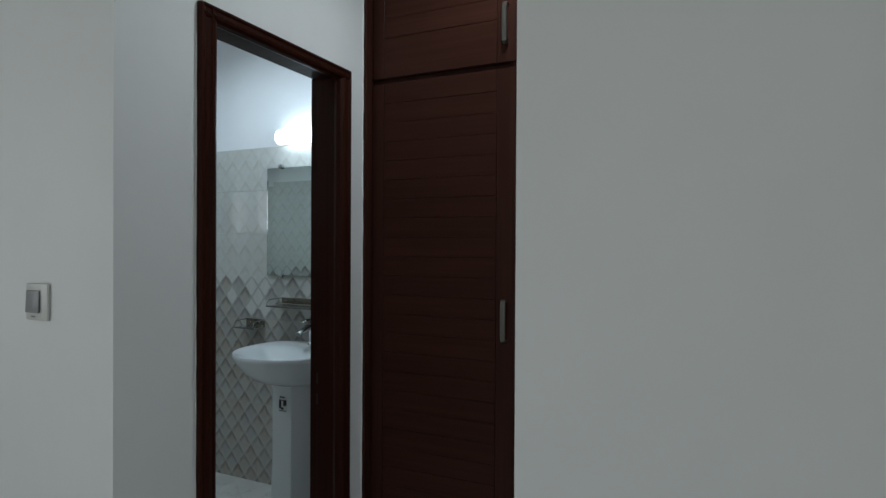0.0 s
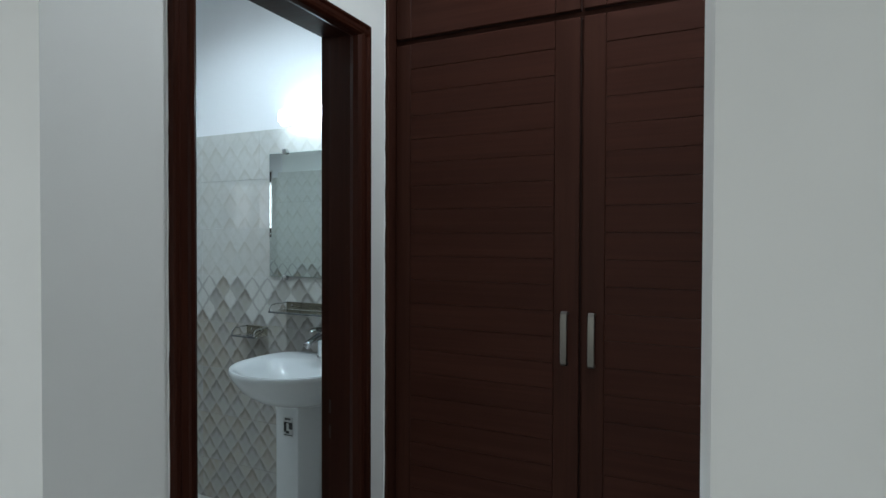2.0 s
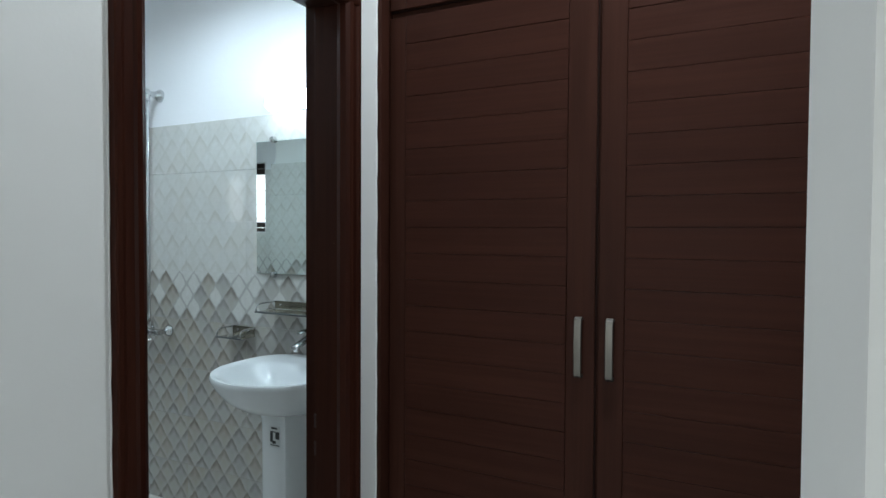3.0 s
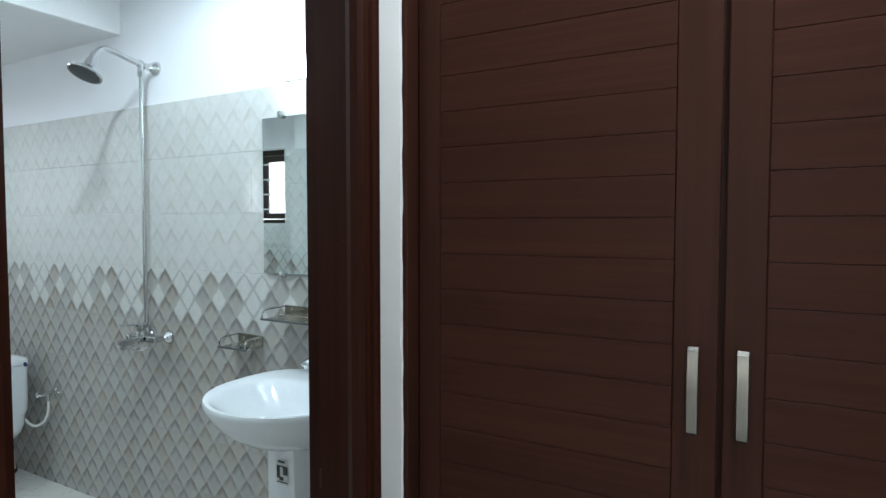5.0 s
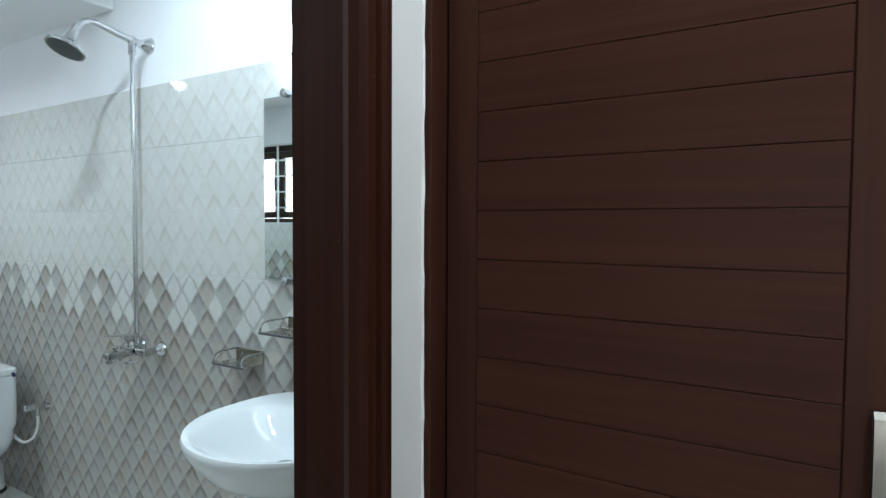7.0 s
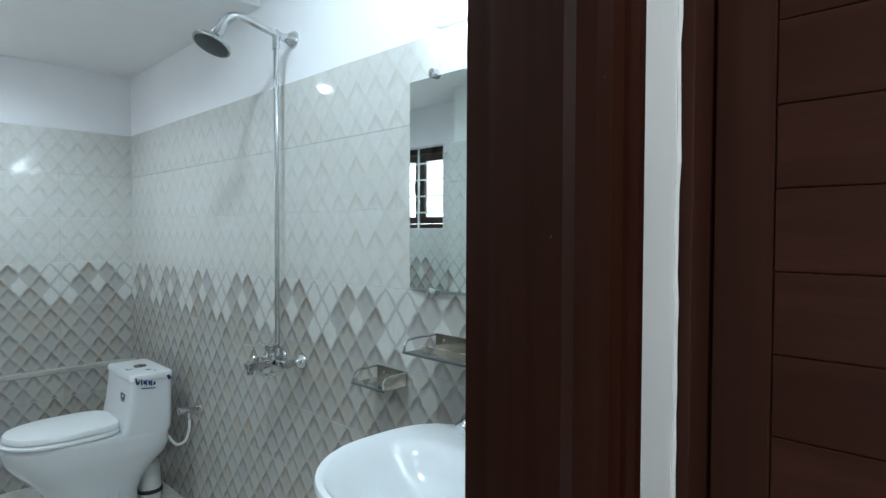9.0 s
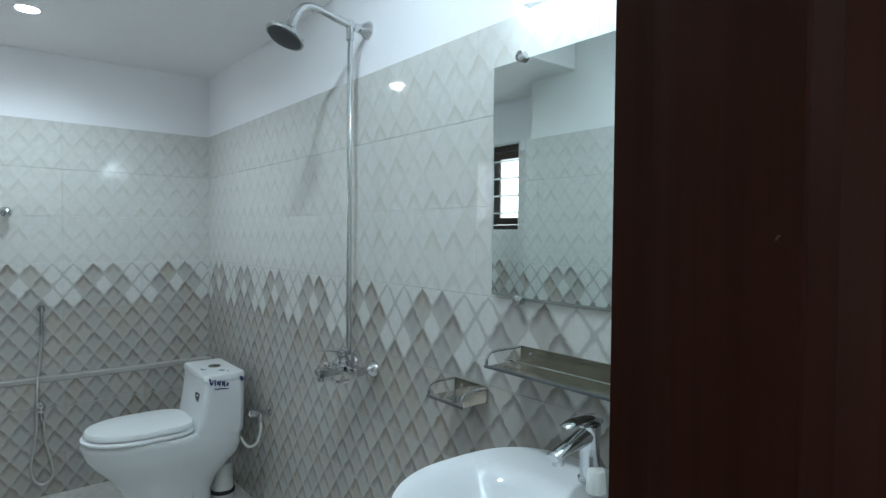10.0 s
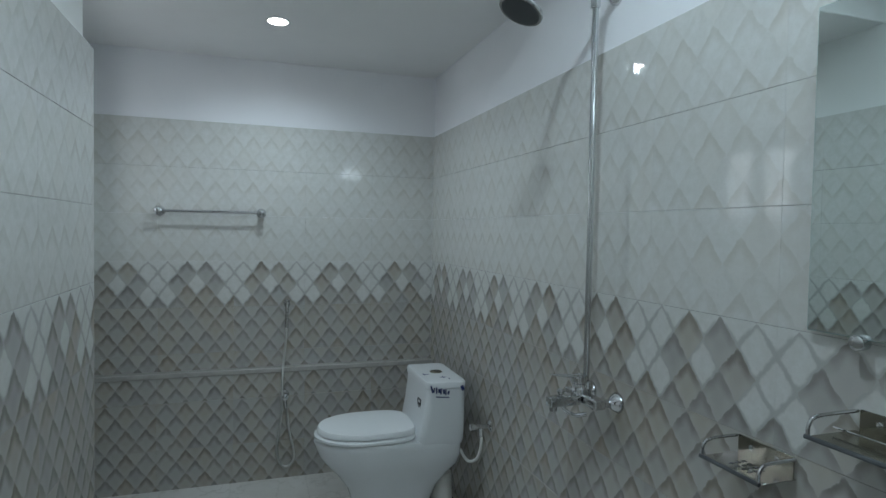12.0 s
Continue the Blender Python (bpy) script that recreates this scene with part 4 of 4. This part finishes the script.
# ---- bathroom window ----
def bathroom_window():
    th = tagged(new("window_1"), "small dark wooden window with frosted panes and a white grille", "window", kind="structure")
    x0, x1, z0, z1, y = -4.07, -3.37, 1.42, 2.045, 1.29
    fr = B()
    for a in ((x0, x0 + 0.045, z0, z1), (x1 - 0.045, x1, z0, z1), (x0 + 0.045, x1 - 0.045, z0, z0 + 0.045), (x0 + 0.045, x1 - 0.045, z1 - 0.045, z1)):
        box(fr, a[0], a[1], y - 0.02, y + 0.04, a[2], a[3], 0.002)
    part("window_frame", fr, WINDOW_WOOD, th, smooth=False)
    for i, (a0, a1) in enumerate(((x0 + 0.048, -3.722), (-3.718, x1 - 0.048))):
        sash = B()
        for a in ((a0, a0 + 0.05, z0 + 0.048, z1 - 0.048), (a1 - 0.05, a1, z0 + 0.048, z1 - 0.048), (a0 + 0.05, a1 - 0.05, z0 + 0.048, z0 + 0.098), (a0 + 0.05, a1 - 0.05, z1 - 0.098, z1 - 0.048)):
            box(sash, a[0], a[1], y - 0.005, y + 0.030, a[2], a[3], 0.002)
        s = part("sash", sash, WINDOW_WOOD, th, smooth=False)
        pane = part("pane", box(B(), a0 + 0.046, a1 - 0.046, y + 0.008, y + 0.013, z0 + 0.094, z1 - 0.094), FROSTED, s, "frosted pane", False)
        pane.visible_shadow = False
    part("sash_handle", pipe(B(), ((-3.742, y + 0.03, 1.80), (-3.742, y + 0.055, 1.785), (-3.742, y + 0.055, 1.70), (-3.742, y + 0.03, 1.685)), 0.005, 8), BLACK_RUBBER, th, "black sash handle")
    part("window_sill", box(B(), x0 + 0.001, x1 - 0.001, 1.332, 1.409, z0 - 0.018, z0 - 0.0005), STONE_TRIM, th, smooth=False)
    for x in (x0 + 0.008, -3.90, -3.645, x1 - 0.008):
        part("grille_bar", box(B(), x - 0.006, x + 0.006, 1.398, 1.409, z0, z1), WHITE_METAL, th, smooth=False)
    for k in range(6):
        z = z0 + 0.006 + (z1 - z0 - 0.012) * k / 5
        part("grille_bar", box(B(), x0, x1, 1.3985, 1.4085, z - 0.005, z + 0.005), WHITE_METAL, th, smooth=False)
    return th


bathroom_window()


# ---- tiles, last ----
TILE_MESHES = {}


def tile_mesh(w, h, u0, v0, kind, pitch, thick=0.0098):
    key = (round(w, 3), round(h, 3), round(u0, 3), round(v0, 3), kind, pitch)
    if key in TILE_MESHES:
        return TILE_MESHES[key]
    g, e, gx, ex = 0.0004, 0.0008, 0.0001, 0.0003
    b = bmesh.new()
    lay = b.loops.layers.uv.new("UVMap")
    x0, x1, z0, z1 = gx, w - gx, g, h - g
    back = [b.verts.new((x, thick, z)) for x, z in ((x0, z0), (x1, z0), (x1, z1), (x0, z1))]
    mid = [b.verts.new((x, e, z)) for x, z in ((x0, z0), (x1, z0), (x1, z1), (x0, z1))]
    front = [b.verts.new((x, 0, z)) for x, z in ((x0 + ex, z0 + e), (x1 - ex, z0 + e), (x1 - ex, z1 - e), (x0 + ex, z1 - e))]
    b.faces.new(front)
    for r0, r1 in ((mid, front), (back, mid)):
        for i in range(4):
            b.faces.new((r0[i], r0[(i + 1) % 4], r1[(i + 1) % 4], r1[i]))
    for f in b.faces:
        for lp in f.loops:
            lp[lay].uv = ((lp.vert.co.x + u0) / pitch, (lp.vert.co.z + v0) / ROW)
    data = bpy.data.meshes.new("tile")
    b.to_mesh(data)
    b.free()
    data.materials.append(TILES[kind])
    TILE_MESHES[key] = data
    return data


def cuts(a, b, start, pitch):
    """The edges between a and b of a grid through start."""
    k0 = math.ceil((a - start) / pitch + 1e-4)
    k1 = math.floor((b - start) / pitch - 1e-4)
    return [a, *[start + pitch * k for k in range(k0, k1 + 1)], b]


ROW_EDGES = [TILE_TOP - ROW * k for k in range(8)] + [0.0]
ROW_KINDS = ("light", "light", "light", "band", "dark", "dark", "dark", "dark")


def tile_wall(parent, a, b, start, place, hole=None, edges=None, kinds=ROW_KINDS, pitch=0.4):
    """Lay tiles from a to b along a wall; place(u) gives the pose of a tile that begins at u."""
    edges = edges or ROW_EDGES
    cols = cuts(a, b, start, pitch)
    for r, kind in enumerate(kinds):
        z1, z0 = edges[r], edges[r + 1]
        for u0, u1 in zip(cols, cols[1:]):
            spans = [(u0, u1, z0, z1)]
            if hole:
                hx0, hx1, hz0, hz1 = hole
                if u1 > hx0 and u0 < hx1 and z1 > hz0 and z0 < hz1:
                    spans = [(u0, min(u1, hx0), z0, z1), (max(u0, hx1), u1, z0, z1), (max(u0, hx0), min(u1, hx1), z0, hz0), (max(u0, hx0), min(u1, hx1), hz1, z1)]
            for s0, s1, y0, y1 in spans:
                if s1 - s0 < 0.006 or y1 - y0 < 0.006:
                    continue
                offset = round((s0 - start) % pitch, 4) % pitch
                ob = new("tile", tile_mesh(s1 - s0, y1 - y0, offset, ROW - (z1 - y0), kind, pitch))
                ob.matrix_world = place(s0, s1, y0)
                ob.parent = parent


walls = bpy.data.objects
tile_wall(walls["wall_north"], BACK_X, BATH_X, -1.812, lambda s0, s1, z: pose(s0, MIRROR_Y, z), pitch=0.411)
tile_wall(walls["wall_back"], NOOK_Y, MIRROR_Y, 2.494, lambda s0, s1, z: pose(BACK_X, s0, z, 0, 0, 90), pitch=0.381)
tile_wall(ledge, NOOK_Y, MIRROR_Y, 2.494, lambda s0, s1, z: pose(-4.219, s0, z, 0, 0, 90), pitch=0.381, edges=[0.616, 0.47, 0.219, 0.0], kinds=("dark", "dark", "dark"))
tile_wall(walls["backing_left"], -BATH_X, -NOOK_X, 2.516, lambda s0, s1, z: pose(-s0, LEFT_Y, z, 0, 0, 180), pitch=0.411)
tile_wall(walls["wall_window_nook"], -NOOK_X, -BACK_X, 1.80, lambda s0, s1, z: pose(-s0, NOOK_Y, z, 0, 0, 180), hole=(3.37, 4.07, 1.42, 2.045))
tile_wall(walls["wall_nook_side"], -(LEFT_Y - 0.011), -NOOK_Y, -1.60, lambda s0, s1, z: pose(NOOK_X + 0.015, -s0, z, 0, 0, -90))
tile_wall(walls["wall_bathroom_door"], -MIRROR_Y, -2.506, -3.25, lambda s0, s1, z: pose(BATH_X, -s0, z, 0, 0, -90))

FLOOR_MESHES = {}
xs, ys = cuts(BACK_X, BATH_X, -3.95, 0.4), cuts(NOOK_Y, MIRROR_Y, 2.50, 0.4)
for x0, x1 in zip(xs, xs[1:]):
    for y0, y1 in zip(ys, ys[1:]):
        if x0 > NOOK_X - 0.1 and y1 < LEFT_Y:
            continue
        w, d = round(x1 - x0, 3), round(y1 - y0, 3)
        if (w, d) not in FLOOR_MESHES:
            fb = box(B(), 0.001, w - 0.001, 0.001, d - 0.001, 0.0001, 0.004, 0.001)
            data = bpy.data.meshes.new("floor_tile")
            fb.to_mesh(data)
            fb.free()
            data.materials.append(MARBLE)
            FLOOR_MESHES[w, d] = data
        ob = new("floor_tile", FLOOR_MESHES[w, d])
        ob.location = (x0, y0, 0)
        ob.parent = bath_floor
